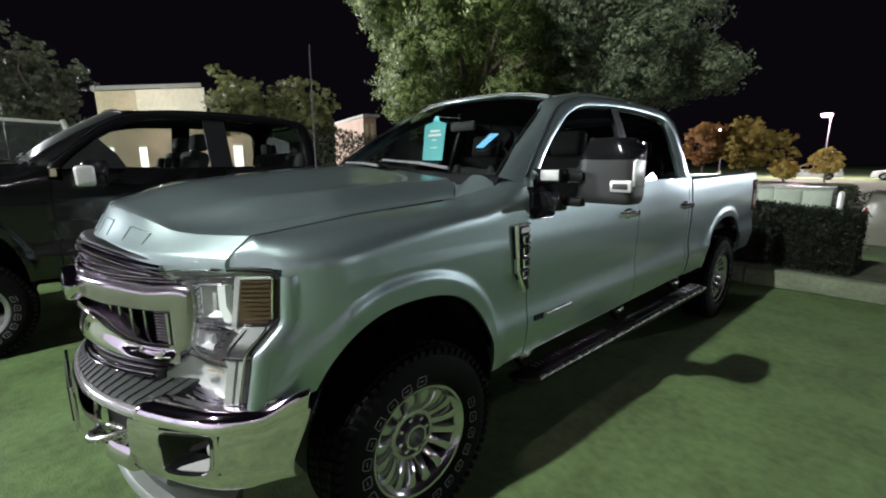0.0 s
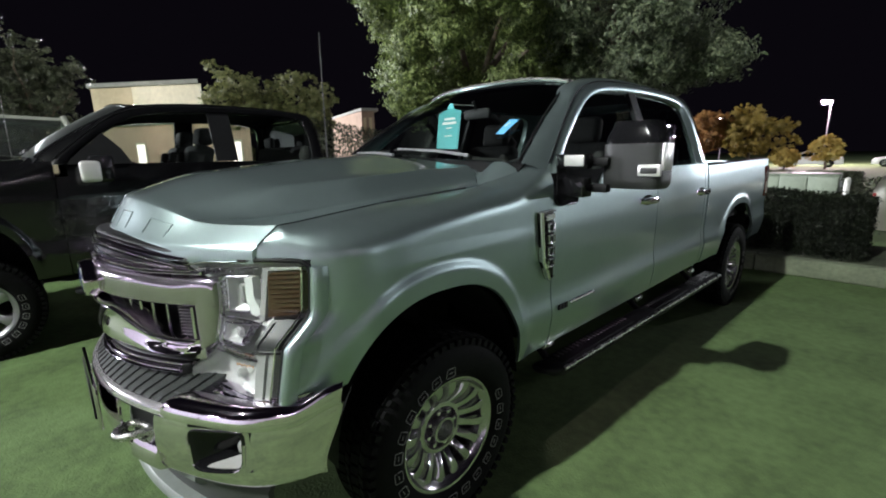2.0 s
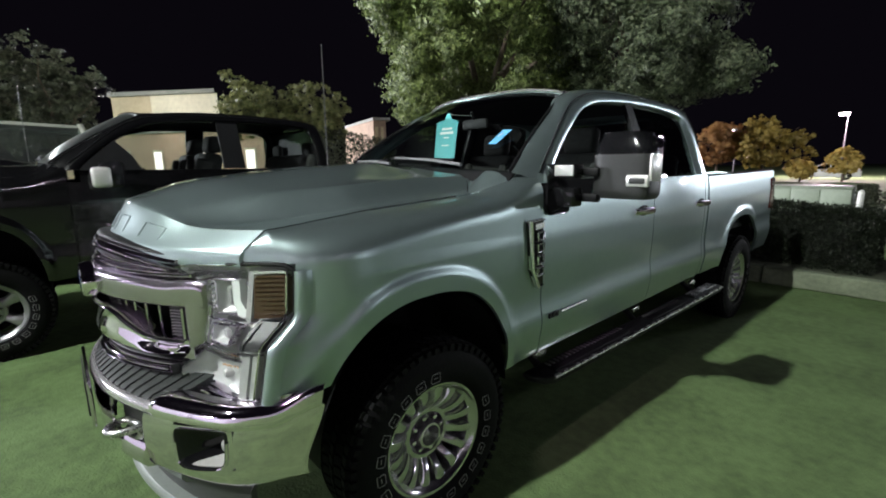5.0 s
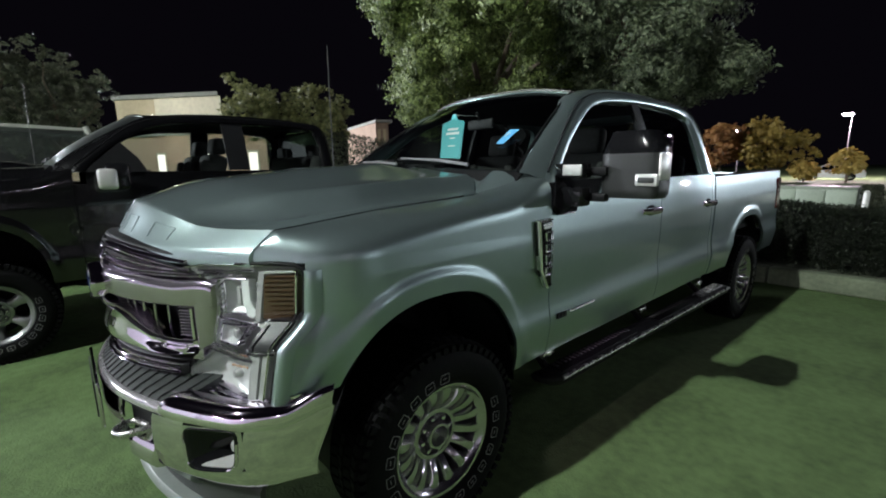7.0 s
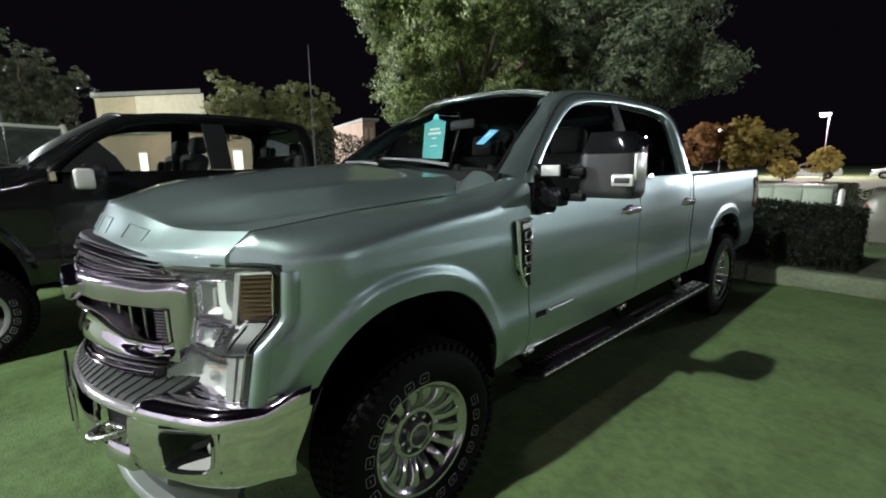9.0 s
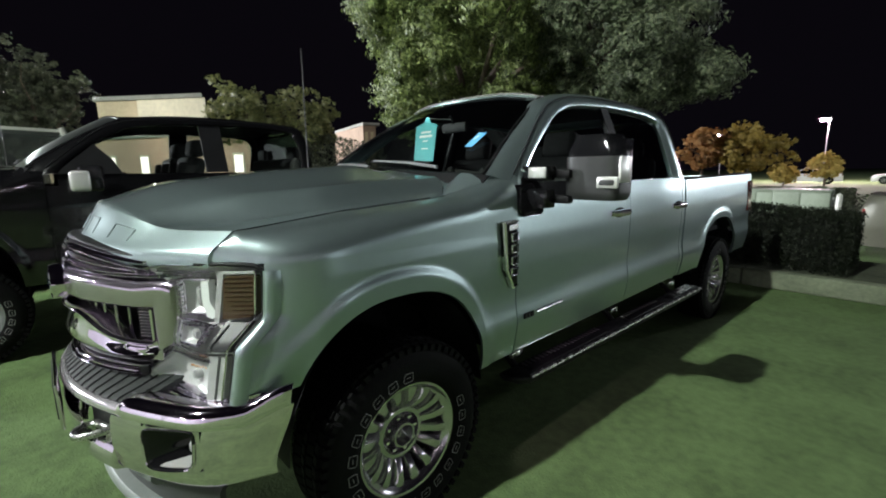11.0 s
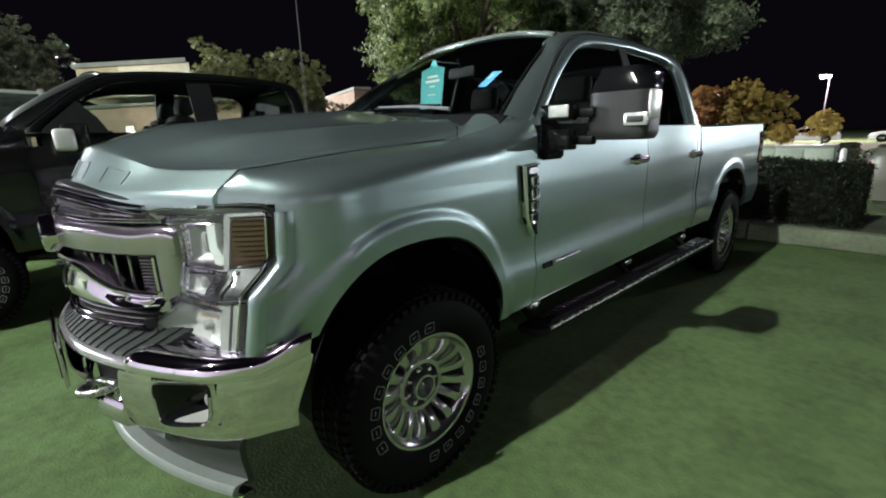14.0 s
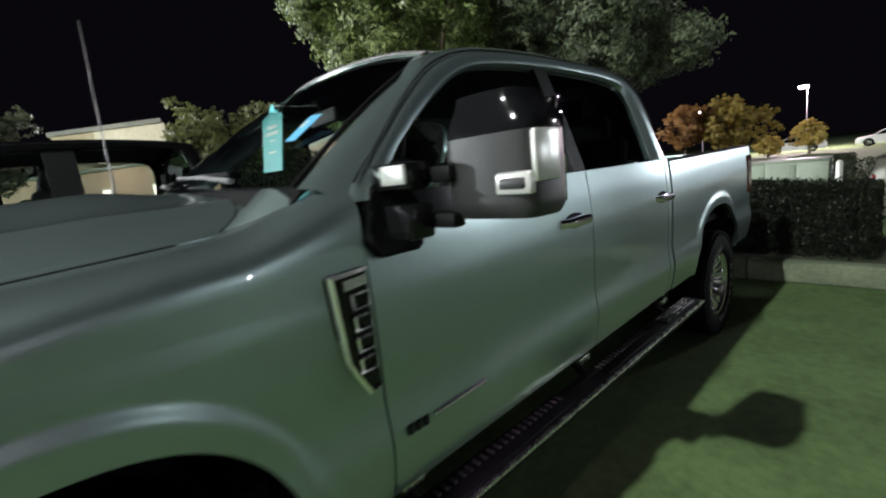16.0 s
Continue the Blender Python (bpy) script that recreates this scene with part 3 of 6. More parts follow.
def tow_mirror(truck, s):
    mir = new("tow_mirror")
    mir.parent = truck
    def shell(z0, z1, n, grow=0.0):
        bm = bmesh.new()
        rows = []
        for i in range(n + 1):
            z = z0 + (z1 - z0) * i / n
            t = (z - 1.40) / 0.31
            x0, x1 = 1.098 + 0.03 * smooth01((t - 0.72) / 0.28), 1.368 - 0.055 * smooth01((t - 0.72) / 0.28)
            f = 0.905 + 0.02 * smooth01((t - 0.65) / 0.35)
            sh = 0.012 * smooth01((0.08 - t) / 0.08)
            row = []
            for k in range(24):
                a = 2 * math.pi * k / 24
                ca, sa = math.cos(a), math.sin(a)
                e = 0.42
                px = (x0 + x1) / 2 + ((x1 - x0) / 2 - sh + grow) * abs(ca) ** e * (1 if ca > 0 else -1)
                py = f + 0.085 + (0.085 - sh + grow) * abs(sa) ** e * (1 if sa > 0 else -1)
                row.append((s * px, py + 0.05 * (px - 1.2), z))
            rows.append(row)
        vs = grid(bm, rows, close=True)
        bm.faces.new(vs[0])
        bm.faces.new(vs[-1])
        return bm
    part("mirror_skull_cap", shell(1.605, 1.71, 6), M["gloss_black"], mir, "gloss black upper cap")
    part("mirror_housing", shell(1.40, 1.607, 10, 0.004), M["grey_plastic"], mir, "grey moulded housing")
    bm = bmesh.new()
    box(bm, (s * 1.235, 1.085, 1.555), (0.24, 0.012, 0.27), 0.01)
    part("mirror_pane", bm, M["mirror"], mir)
    bm = bmesh.new()
    box(bm, (s * 1.326, 0.909, 1.486), (0.104, 0.024, 0.054), 0.008)
    part("turn_lamp_frame", bm, M["cap_silver"], mir)
    bm = bmesh.new()
    box(bm, (s * 1.326, 0.899, 1.486), (0.074, 0.016, 0.026), 0.005)
    part("turn_lamp_lens", bm, M["grey_plastic"], mir)
    bm = bmesh.new()
    box(bm, (s * 1.378, 0.965, 1.545), (0.016, 0.10, 0.12), 0.007)
    part("side_strip", bm, M["cap_silver"], mir)
    for z, h, mat_, nm in ((1.530, 0.074, "chrome", "upper_arm"), (1.405, 0.095, "gloss_black", "lower_arm")):
        bm = bmesh.new()
        box(bm, (s * 0.985, 0.835, z), (0.175, 0.085, h), 0.012)
        part(nm, bm, M["gloss_black"], mir)
        bm = bmesh.new()
        box(bm, (s * 1.015, 0.793, z + 0.004), (0.105, 0.012, h * 0.72), 0.005)
        part("arm_cover", bm, M["cap_silver"] if mat_ == "chrome" else M["gloss_black"], mir)
        bm = bmesh.new()
        box(bm, (s * 1.095, 0.90, z - 0.004), (0.10, 0.05, 0.042), 0.01)
        part("arm_slide", bm, M["black_plastic"], mir)
    bm = bmesh.new()
    pts = ((0.70, 1.375), (0.74, 1.315), (0.90, 1.315), (0.93, 1.40), (0.91, 1.47), (0.86, 1.56), (0.76, 1.515))
    slab(bm, pts, lambda u, v, d: (s * (body_x(u, min(v, 1.46)) - (0.03 if v > 1.47 else 0) - (0.03 if v > 1.55 else 0) + d), u, v), -0.02, 0.03)
    bmesh.ops.bevel(bm, geom=list(bm.edges), offset=0.010, segments=2, affect="EDGES")
    part("mirror_base", bm, M["gloss_black"], mir)


def plain_mirror(truck, s):
    """Small door mirror with a bright cap."""
    mir = new("door_mirror")
    mir.parent = truck
    bm = bmesh.new()
    box(bm, (s * 1.12, 1.02, 1.435), (0.28, 0.17, 0.215), 0.035, (0, 0, -8 * s), 4)
    part("mirror_housing", bm, M["gloss_black"], mir)
    bm = bmesh.new()
    box(bm, (s * 1.15, 0.94, 1.415), (0.24, 0.14, 0.165), 0.03, (0, 0, -4 * s), 4)
    part("mirror_cap", bm, M["cap_silver"], mir, "bright silver mirror cap")
    bm = bmesh.new()
    box(bm, (s * 0.98, 1.03, 1.37), (0.10, 0.07, 0.05), 0.015)
    part("mirror_arm", bm, M["gloss_black"], mir)
    # Black sheet on the window corner, standing in for the dark cab behind.
    bm = bmesh.new()
    slab(bm, ((0.80, 1.47), (1.26, 1.47), (1.20, 1.60), (1.08, 1.74), (0.84, 1.52)), lambda u, v, d: (s * (glass_x(v) + d), u, v), -0.03, 0.004)
    part("mirror_sail", bm, M["black_plastic"], mir)


def headlight(truck, s, paint):
    """Stacked lamp with a clear lens, chrome frames, an amber side reflector and a turn bowl below."""
    hl = new("headlight")
    hl.parent = truck
    def pt(x, z, d=0.0):
        return (s * x, lamp_y(x, z) - d, z)
    def patch(d, k=0.0, nz=30, nx=16):
        bm = bmesh.new()
        rows = []
        for i in range(nz + 1):
            z = 0.784 + k + (1.244 - 0.784 - 2 * k) * i / nz
            a, b = interp(z, LAMP_IN) + k, interp(z, LAMP_OUT) - k
            rows.append([pt(a + (b - a) * j / nx, z, d) for j in range(nx + 1)])
        grid(bm, rows)
        return bm
    bm = patch(-0.055, 0.006)
    rim(bm, (0, -0.050, 0))
    part("lamp_bowl", bm, M["lamp_dark"], hl, "grey moulded bowl")
    lens = part("lens", patch(0.004), M["lens"], hl)
    lens.visible_shadow = False
    # black gasket, with a bright line inside it
    edge = [(0.70, 1.249), (0.80, 1.249), (0.845, 1.245), (0.864, 1.228)] + [(0.868, 1.20 - 0.02 * k) for k in range(20)] + [(0.866, 0.800)]
    bm = bmesh.new()
    tube(bm, [pt(x, z, 0.004) for x, z in edge], [0.004] + [0.0085] * (len(edge) - 1), 8)
    part("gasket", bm, M["black_plastic"], hl)
    bm = bmesh.new()
    flange = [(x + 0.006, z) for x, z in edge[3:]]
    grid(bm, [[(s * (x + u), lamp_y(0.866, z) + v, z) for u, v in ((0.0, 0.02), (0.001, -0.004), (0.005, -0.009), (0.012, -0.010), (0.022, -0.004), (0.030, 0.006), (0.034, 0.022), (0.034, 0.04))] for x, z in flange])
    part("lamp_flange", bm, paint, truck)
    bm = bmesh.new()
    tube(bm, [pt(min(x, 0.850), min(z, 1.226), 0.006) for x, z in edge[2:]], 0.0040, 8)
    part("chrome_outline", bm, M["chrome"], hl)
    bm = bmesh.new()
    tube(bm, [pt(x, 1.243 - 0.010 * smooth01((0.62 - x) / 0.07), 0.004) for x in [0.552 + 0.24 * k / 14 for k in range(15)]], 0.0032, 8)
    tube(bm, [pt(x, 1.222, -0.004) for x in [0.585 + 0.16 * k / 14 for k in range(15)]], 0.003, 8)
    part("top_trim", bm, M["chrome"], hl)
    # amber reflector with ribs
    bm = bmesh.new()
    am = [(0.770, 1.060), (0.766, 1.195), (0.774, 1.208), (0.832, 1.211), (0.841, 1.203), (0.841, 1.080), (0.832, 1.066)]
    slab(bm, am, lambda u, v, d: pt(u, v, d), -0.03, -0.004)
    amber = part("amber_reflector", bm, M["amber"], hl, "ribbed dark amber side reflector")
    for k in range(9):
        bm = bmesh.new()
        z = 1.074 + 0.0158 * k
        tube(bm, [pt(x, z + 0.03 * (x - 0.80), -0.004) for x in (0.770, 0.79, 0.815, 0.838)], 0.0030, 6)
        part("reflector_rib", bm, M["amber_dark"], amber)
    bm = bmesh.new()
    slab(bm, ((0.768, 1.214), (0.846, 1.218), (0.848, 1.226), (0.768, 1.224)), lambda u, v, d: pt(u, v, d), -0.02, 0.0)
    part("reflector_hood", bm, M["lamp_bright"], hl)
    # two projector cells: recessed dish, frame and lens
    for x0, x1, z0, z1, nm in ((0.652, 0.712, 1.072, 1.192, "upper_reflector"), (0.646, 0.735, 0.975, 1.036, "lower_reflector")):
        bm = bmesh.new()
        rows = []
        for i in range(13):
            u = -1 + i / 6
            rows.append([pt((x0 + x1) / 2 + u * (x1 - x0) / 2, (z0 + z1) / 2 + v * (z1 - z0) / 2, -0.048 + 0.030 * max(u ** 4, v ** 4)) for v in [-1 + j / 6 for j in range(13)]])
        grid(bm, rows)
        rim(bm, (0, 0.02, 0))
        dish = part(nm, bm, M["lamp_grey"], hl)
        bm = bmesh.new()
        c = pt((x0 + x1) / 2, (z0 + z1) / 2, -0.032)
        box(bm, c, (0.034, 0.02, (z1 - z0) * 0.55), 0.008)
        part("projector", bm, M["lens_grey"], dish)
        bm = bmesh.new()
        ring = [(x0, z0), (x0, z1), (x1, z1), (x1, z0), (x0, z0)]
        for a, b in zip(ring[:-1], ring[1:]):
            tube(bm, [pt(a[0] + (b[0] - a[0]) * t / 4, a[1] + (b[1] - a[1]) * t / 4, -0.014) for t in range(5)], 0.0045, 6)
        part("projector_frame", bm, M["chrome"], dish)
    # upright light guide with a foot that turns outwards
    bm = bmesh.new()
    slab(bm, [(0.706, 1.190), (0.726, 1.192), (0.728, 1.120), (0.748, 1.072), (0.738, 1.060), (0.722, 1.066), (0.708, 1.112)], lambda u, v, d: pt(u, v, d), -0.03, -0.006)
    part("light_guide", bm, M["white_plastic"], hl, "bright white upright light guide")
    # stepped bright optics in columns and rows
    steps = [(0.644, 1.186 - 0.018 * k, 0.015, 0.013) for k in range(7)] + [(0.746 + 0.001 * k, 1.180 - 0.022 * k, 0.006, 0.012) for k in range(5)]
    steps += [(0.752 - 0.012 * (k % 2), 1.030 - 0.010 * k, 0.013, 0.008) for k in range(6)]
    steps += [(0.650 + 0.0150 * k, 1.052 - 0.0016 * k, 0.009, 0.010) for k in range(8)]
    steps += [(0.640 + 0.0165 * k, 0.958 - 0.0012 * k, 0.011, 0.013) for k in range(9)]
    steps += [(0.570 + 0.030 * k, 0.796 + 0.0008 * k, 0.012, 0.007) for k in range(8)]
    steps += [(0.600 + 0.024 * k, 1.212 - 0.001 * k, 0.014, 0.007) for k in range(6)]
    for x, z, w_, h in steps:
        bm = bmesh.new()
        box(bm, pt(x, z, -0.012), (w_, 0.016, h), 0.0035)
        part("optic_step", bm, M["chrome"], hl)
    for a, r_ in ((((0.642, 1.058), (0.69, 1.052), (0.76, 1.042)), 0.004), (((0.632, 0.968), (0.70, 0.962), (0.79, 0.952)), 0.005), (((0.60, 0.942), (0.70, 0.938), (0.80, 0.934)), 0.0045),
                  (((0.552, 0.788), (0.66, 0.790), (0.84, 0.806)), 0.006), (((0.520, 0.862), (0.575, 0.912), (0.628, 0.948)), 0.0045), (((0.640, 1.19), (0.641, 1.07), (0.634, 0.975)), 0.004)):
        bm = bmesh.new()
        tube(bm, [pt(a[0][0] + (a[-1][0] - a[0][0]) * t / 10, float(np.interp(t / 10, [0, 0.5, 1], [q[1] for q in a])), -0.006) for t in range(11)], r_, 8)
        part("bright_divider", bm, M["chrome"], hl)
    # turn bowl: a faceted dish below
    bm = bmesh.new()
    rows = []
    for i in range(15):
        u = i / 14
        z = 0.800 + 0.132 * u
        a, b = interp(z, LAMP_IN) + 0.012, 0.792
        rows.append([pt(a + (b - a) * j / 16, z, -0.050 + 0.034 * max(abs(2 * u - 1) ** 4, abs(j / 8 - 1) ** 6) + (0.004 if (j // 4 + i // 5) % 2 else 0)) for j in range(17)])
    grid(bm, rows)
    part("turn_bowl", bm, M["lamp_grey"], hl, "clear grey turn signal bowl")
    bm = bmesh.new()
    lathe(bm, [(0.0, -0.012), (0.012, -0.010), (0.018, 0.0), (0.018, 0.02)], 16, "y", pt(0.70, 0.866, -0.034))
    part("turn_bulb", bm, M["lens_grey"], hl)
    # frosted uprights outside the cells
    for x0, x1, z0, z1, nm in ((0.752, 0.766, 1.050, 1.222, "frosted_pillar"), (0.796, 0.820, 0.796, 0.960, "frosted_pillar"), (0.828, 0.840, 0.800, 0.955, "frosted_pillar")):
        bm = bmesh.new()
        slab(bm, ((x0, z0), (x1, z0), (x1, z1), (x0, z1)), lambda u, v, d: pt(u, v, d), -0.03, -0.006)
        part(nm, bm, M["lamp_dark"], hl, "frosted grey light guide")
    bm = bmesh.new()
    rows = [[pt(x, z, -0.010) for x in (0.782, 0.80, 0.82, 0.846)] for z in (0.966, 0.985, 1.01, 1.03, 1.052)]
    grid(bm, rows)
    rim(bm, (0, 0.02, 0))
    part("corner_panel", bm, M["grey_plastic"], hl)
    bm = bmesh.new()
    tube(bm, [pt(x, 0.962, 0.002) for x in (0.79, 0.82, 0.858)], 0.0035, 6)
    tube(bm, [pt(0.796, 1.045 - 0.02 * k, -0.006) for k in range(5)], 0.0025, 6)
    part("panel_seam", bm, M["black_plastic"], hl)
    bm = bmesh.new()
    for k in range(7):
        box(bm, pt(0.728 + 0.010 * k, 0.914 + 0.002 * (k % 2), -0.004), (0.007, 0.004, 0.007), 0.001)
    part("bulb_marking", bm, M["amber_bright"], hl, "small amber marking as plain bars")


def lip_z(x):
    """Lower edge of the hood's nose, which rises towards the middle."""
    return 1.276 + 0.046 * smooth01((0.62 - abs(x)) / 0.5)


def grille(truck):
    g = new("grille")
    g.parent = truck
    def pt(x, z, d=0.0):
        return (x, nose(x) + 0.02 - d, z)
    def bar(pts, h, d0, d1, mat_, nm, label=""):
        """Bar along x: rows of (x, z), with half height h and depth from d0 to d1, rounded in front."""
        bm = bmesh.new()
        rows = []
        for x, z in pts:
            rows.append([pt(x, z - h, d0), pt(x, z - h, d1 - 0.012), pt(x, z - h * 0.8, d1 - 0.004), pt(x, z - h * 0.4, d1 + 0.001), pt(x, z, d1 + 0.003), pt(x, z + h * 0.4, d1 + 0.001), pt(x, z + h * 0.8, d1 - 0.004), pt(x, z + h, d1 - 0.012), pt(x, z + h, d0)])
        vs = grid(bm, rows)
        bm.faces.new(vs[0])
        bm.faces.new(vs[-1][::-1])
        return part(nm, bm, M[mat_], g, label)
    xs = [-0.60 + 1.2 * i / 60 for i in range(61)]
    bm = bmesh.new()
    grid(bm, [[pt(x, z, -0.10) for z in (0.80, 1.0, 1.27)] for x in [-0.66 + 1.32 * i / 24 for i in range(25)]])
    rim(bm, (0, 0.02, 0))
    part("backing", bm, M["black_plastic"], g)
    # black bar as shade under the hood's lip, then bright slats with short fins between
    bar([(x, lip_z(x) - 0.016) for x in xs], 0.008, -0.05, -0.004, "black_plastic", "lip_seal")
    bar([(x, lip_z(x) - 0.033) for x in xs[3:-3]], 0.0075, -0.05, 0.014, "chrome", "top_moulding")
    bar([(x, lip_z(x) - 0.052 - 0.008 * smooth01((abs(x) - 0.3) / 0.3)) for x in xs[2:-2]], 0.006, -0.06, 0.022, "chrome", "slat")
    bar([(x, (lip_z(x) - 0.056 + 1.207) / 2) for x in xs[5:-5]], 0.0055, -0.06, 0.016, "chrome", "slat")
    bar([(x, 1.203 + 0.012 * smooth01((0.4 - abs(x)) / 0.4)) for x in xs], 0.008, -0.06, 0.030, "chrome", "slat")
    for k in range(19):
        x = -0.54 + 1.08 * k / 18
        bm = bmesh.new()
        box(bm, pt(x, lip_z(x) - 0.078, -0.02), (0.004, 0.05, 0.040), 0.0012)
        part("short_fin", bm, M["rib_grey"], g)
    for s in (-1, 1):
        seg = [s * (0.001 + 0.639 * i / 39) for i in range(40)]
        # upper plate of the ring, rounded above, with its outer corner turned down
        bm = bmesh.new()
        rows = []
        for x in seg:
            a = abs(x)
            cut = 0.010 * max((a - 0.615) / 0.025, 0) ** 2
            dip = 0.010 * smooth01((a - 0.35) / 0.2) * smooth01((0.60 - a) / 0.1)
            rows.append([pt(x, z - (cut + dip) * (1 if z > 1.15 else 0.2), d) for z, d in ((1.192, -0.05), (1.191, 0.012), (1.186, 0.026), (1.178, 0.034), (1.168, 0.040), (1.158, 0.042), (1.140, 0.041), (1.112, 0.040), (1.098, 0.038), (1.092, 0.030), (1.090, 0.014), (1.090, -0.05))])
        vs = grid(bm, rows)
        bm.faces.new(vs[0])
        bm.faces.new(vs[-1][::-1])
        part("ring_plate", bm, M["post_grey"], g, "thick chrome plate over the grille opening")
        # end post of the ring
        bm = bmesh.new()
        rows = []
        for i in range(25):
            z = 1.150 - 0.245 * i / 24
            out_ = 0.632 - 0.070 * smooth01((0.975 - z) / 0.075)
            rows.append([pt(s * x, z, d) for x, d in ((0.572, -0.05), (0.572, 0.024), (0.576, 0.034), (0.582, 0.038), (0.60, 0.043), (out_ - 0.012 if out_ > 0.59 else out_ - 0.002, 0.040), (max(out_ - 0.003, 0.575), 0.030), (max(out_, 0.578), 0.012), (max(out_, 0.578), -0.05))])
        vs = grid(bm, rows)
        bm.faces.new(vs[0])
        bm.faces.new(vs[-1][::-1])
        part("ring_post", bm, M["post_grey"], g, "broad grey end post of the grille ring")
        bm = bmesh.new()
        tube(bm, [pt(s * x, z, 0.030) for x, z in ((0.562, 1.086), (0.562, 1.05), (0.562, 1.01), (0.562, 0.975))], 0.0055, 8)
        part("post_edge", bm, M["chrome"], g)
        # lip along the lower side of the opening and the body below it with its scoop
        lipz = lambda a: interp(a, ((0.08, 1.046), (0.20, 1.046), (0.27, 1.034), (0.34, 1.002), (0.41, 0.976), (0.48, 0.966), (0.57, 0.964)))
        bar([(x, lipz(abs(x))) for x in seg[:36]], 0.0085, -0.05, 0.046, "chrome", "opening_lip")
        bm = bmesh.new()
        rows = []
        for x in seg[:36]:
            a, top = abs(x), lipz(abs(x)) - 0.008
            dent = 0.024 * smooth01((a - 0.38) / 0.05) * smooth01((0.555 - a) / 0.05)
            low = 0.902 + 0.02 * smooth01((a - 0.45) / 0.15)
            rows.append([pt(x, top + (low - top) * t, d - dent * math.sin(math.pi * min(t * 1.25, 1)) ** 2) for t, d in ((0, 0.036), (0.12, 0.030), (0.25, 0.032), (0.4, 0.037), (0.55, 0.043), (0.7, 0.048), (0.82, 0.048), (0.92, 0.040), (1.0, 0.020), (1.02, -0.05))])
        grid(bm, rows)
        part("ring_foot", bm, M["chrome"], g, "curved chrome foot of the grille ring")
        bar([(x, 0.880 + 0.02 * (abs(x) - 0.3)) for x in seg[:33]], 0.008, -0.06, 0.012, "black_plastic", "lower_gap")
        bar([(x, 0.862 + 0.02 * (abs(x) - 0.3)) for x in seg[:32]], 0.008, -0.06, 0.034, "chrome", "lower_slat")
        bar([(x, 0.842 + 0.02 * (abs(x) - 0.3)) for x in seg[:31]], 0.008, -0.06, 0.042, "chrome", "lower_slat")
        bm = bmesh.new()
        box(bm, pt(s * 0.517, 0.858, 0.030), (0.018, 0.03, 0.036), 0.004, (0, 0, -34 * s))
        part("slat_cap", bm, M["black_plastic"], g)
        # ribbed vent beside the post
        bm = bmesh.new()
        grid(bm, [[pt(s * x, z, 0.006) for z in (0.980, 1.092)] for x in (0.505, 0.53, 0.566)])
        rim(bm, (0, 0.03, 0))
        part("vent_panel", bm, M["black_plastic"], g)
        for k in range(10):
            z = 1.084 - 0.0112 * k
            bar([(s * x, z) for x in (0.508, 0.525, 0.545, 0.562)], 0.0040, -0.01, 0.022, "post_grey", "vent_rib")
        # upright fins in the opening
        for k in range(6):
            x = s * (0.15 + 0.066 * k)
            bm = bmesh.new()
            box(bm, pt(x, 1.035, -0.018), (0.006, 0.010, 0.12), 0.002)
            part("fin", bm, M["chrome"], g)
    em = bmesh.new()
    lathe(em, [(0.0, -0.038), (0.03, -0.036), (0.048, -0.031), (0.052, -0.028), (0.055, -0.034), (0.064, -0.030), (0.068, -0.014), (0.068, 0.045)], 40, "y")
    em.transform(pose(0, nose(0) - 0.022, 1.128) @ Matrix.Diagonal((1.7, 1, 1.05, 1)))
    for f in em.faces:
        c = f.calc_center_median()
        f.material_index = 0 if math.hypot(c.x / 1.7, (c.z - 1.128) / 1.05) < 0.050 else 1
    part("emblem", em, [M["emblem_blue"], M["chrome"]], g, "plain blue oval emblem with chrome rim")


def bump_y(x):
    """Plan of the front bumper: a shallow bow with round corners."""
    x = abs(x)
    return -1.065 + 0.42 * x * x if x < 0.82 else -0.7826 + 0.69 * (x - 0.82) + 5.7 * (x - 0.82) ** 2


POCKET = []
for k in range(48):
    a_ = 2 * math.pi * k / 48
    cu, cv = math.cos(a_), math.sin(a_)
    e_ = 5.0 if cv < 0 else 9.0
    r_ = (abs(cu) ** e_ + abs(cv) ** e_) ** (-1 / e_)
    POCKET.append((r_ * cu * (1 - 0.05 * (1 - r_ * cv) * (1 if cu > 0 else 0.6)), r_ * cv))


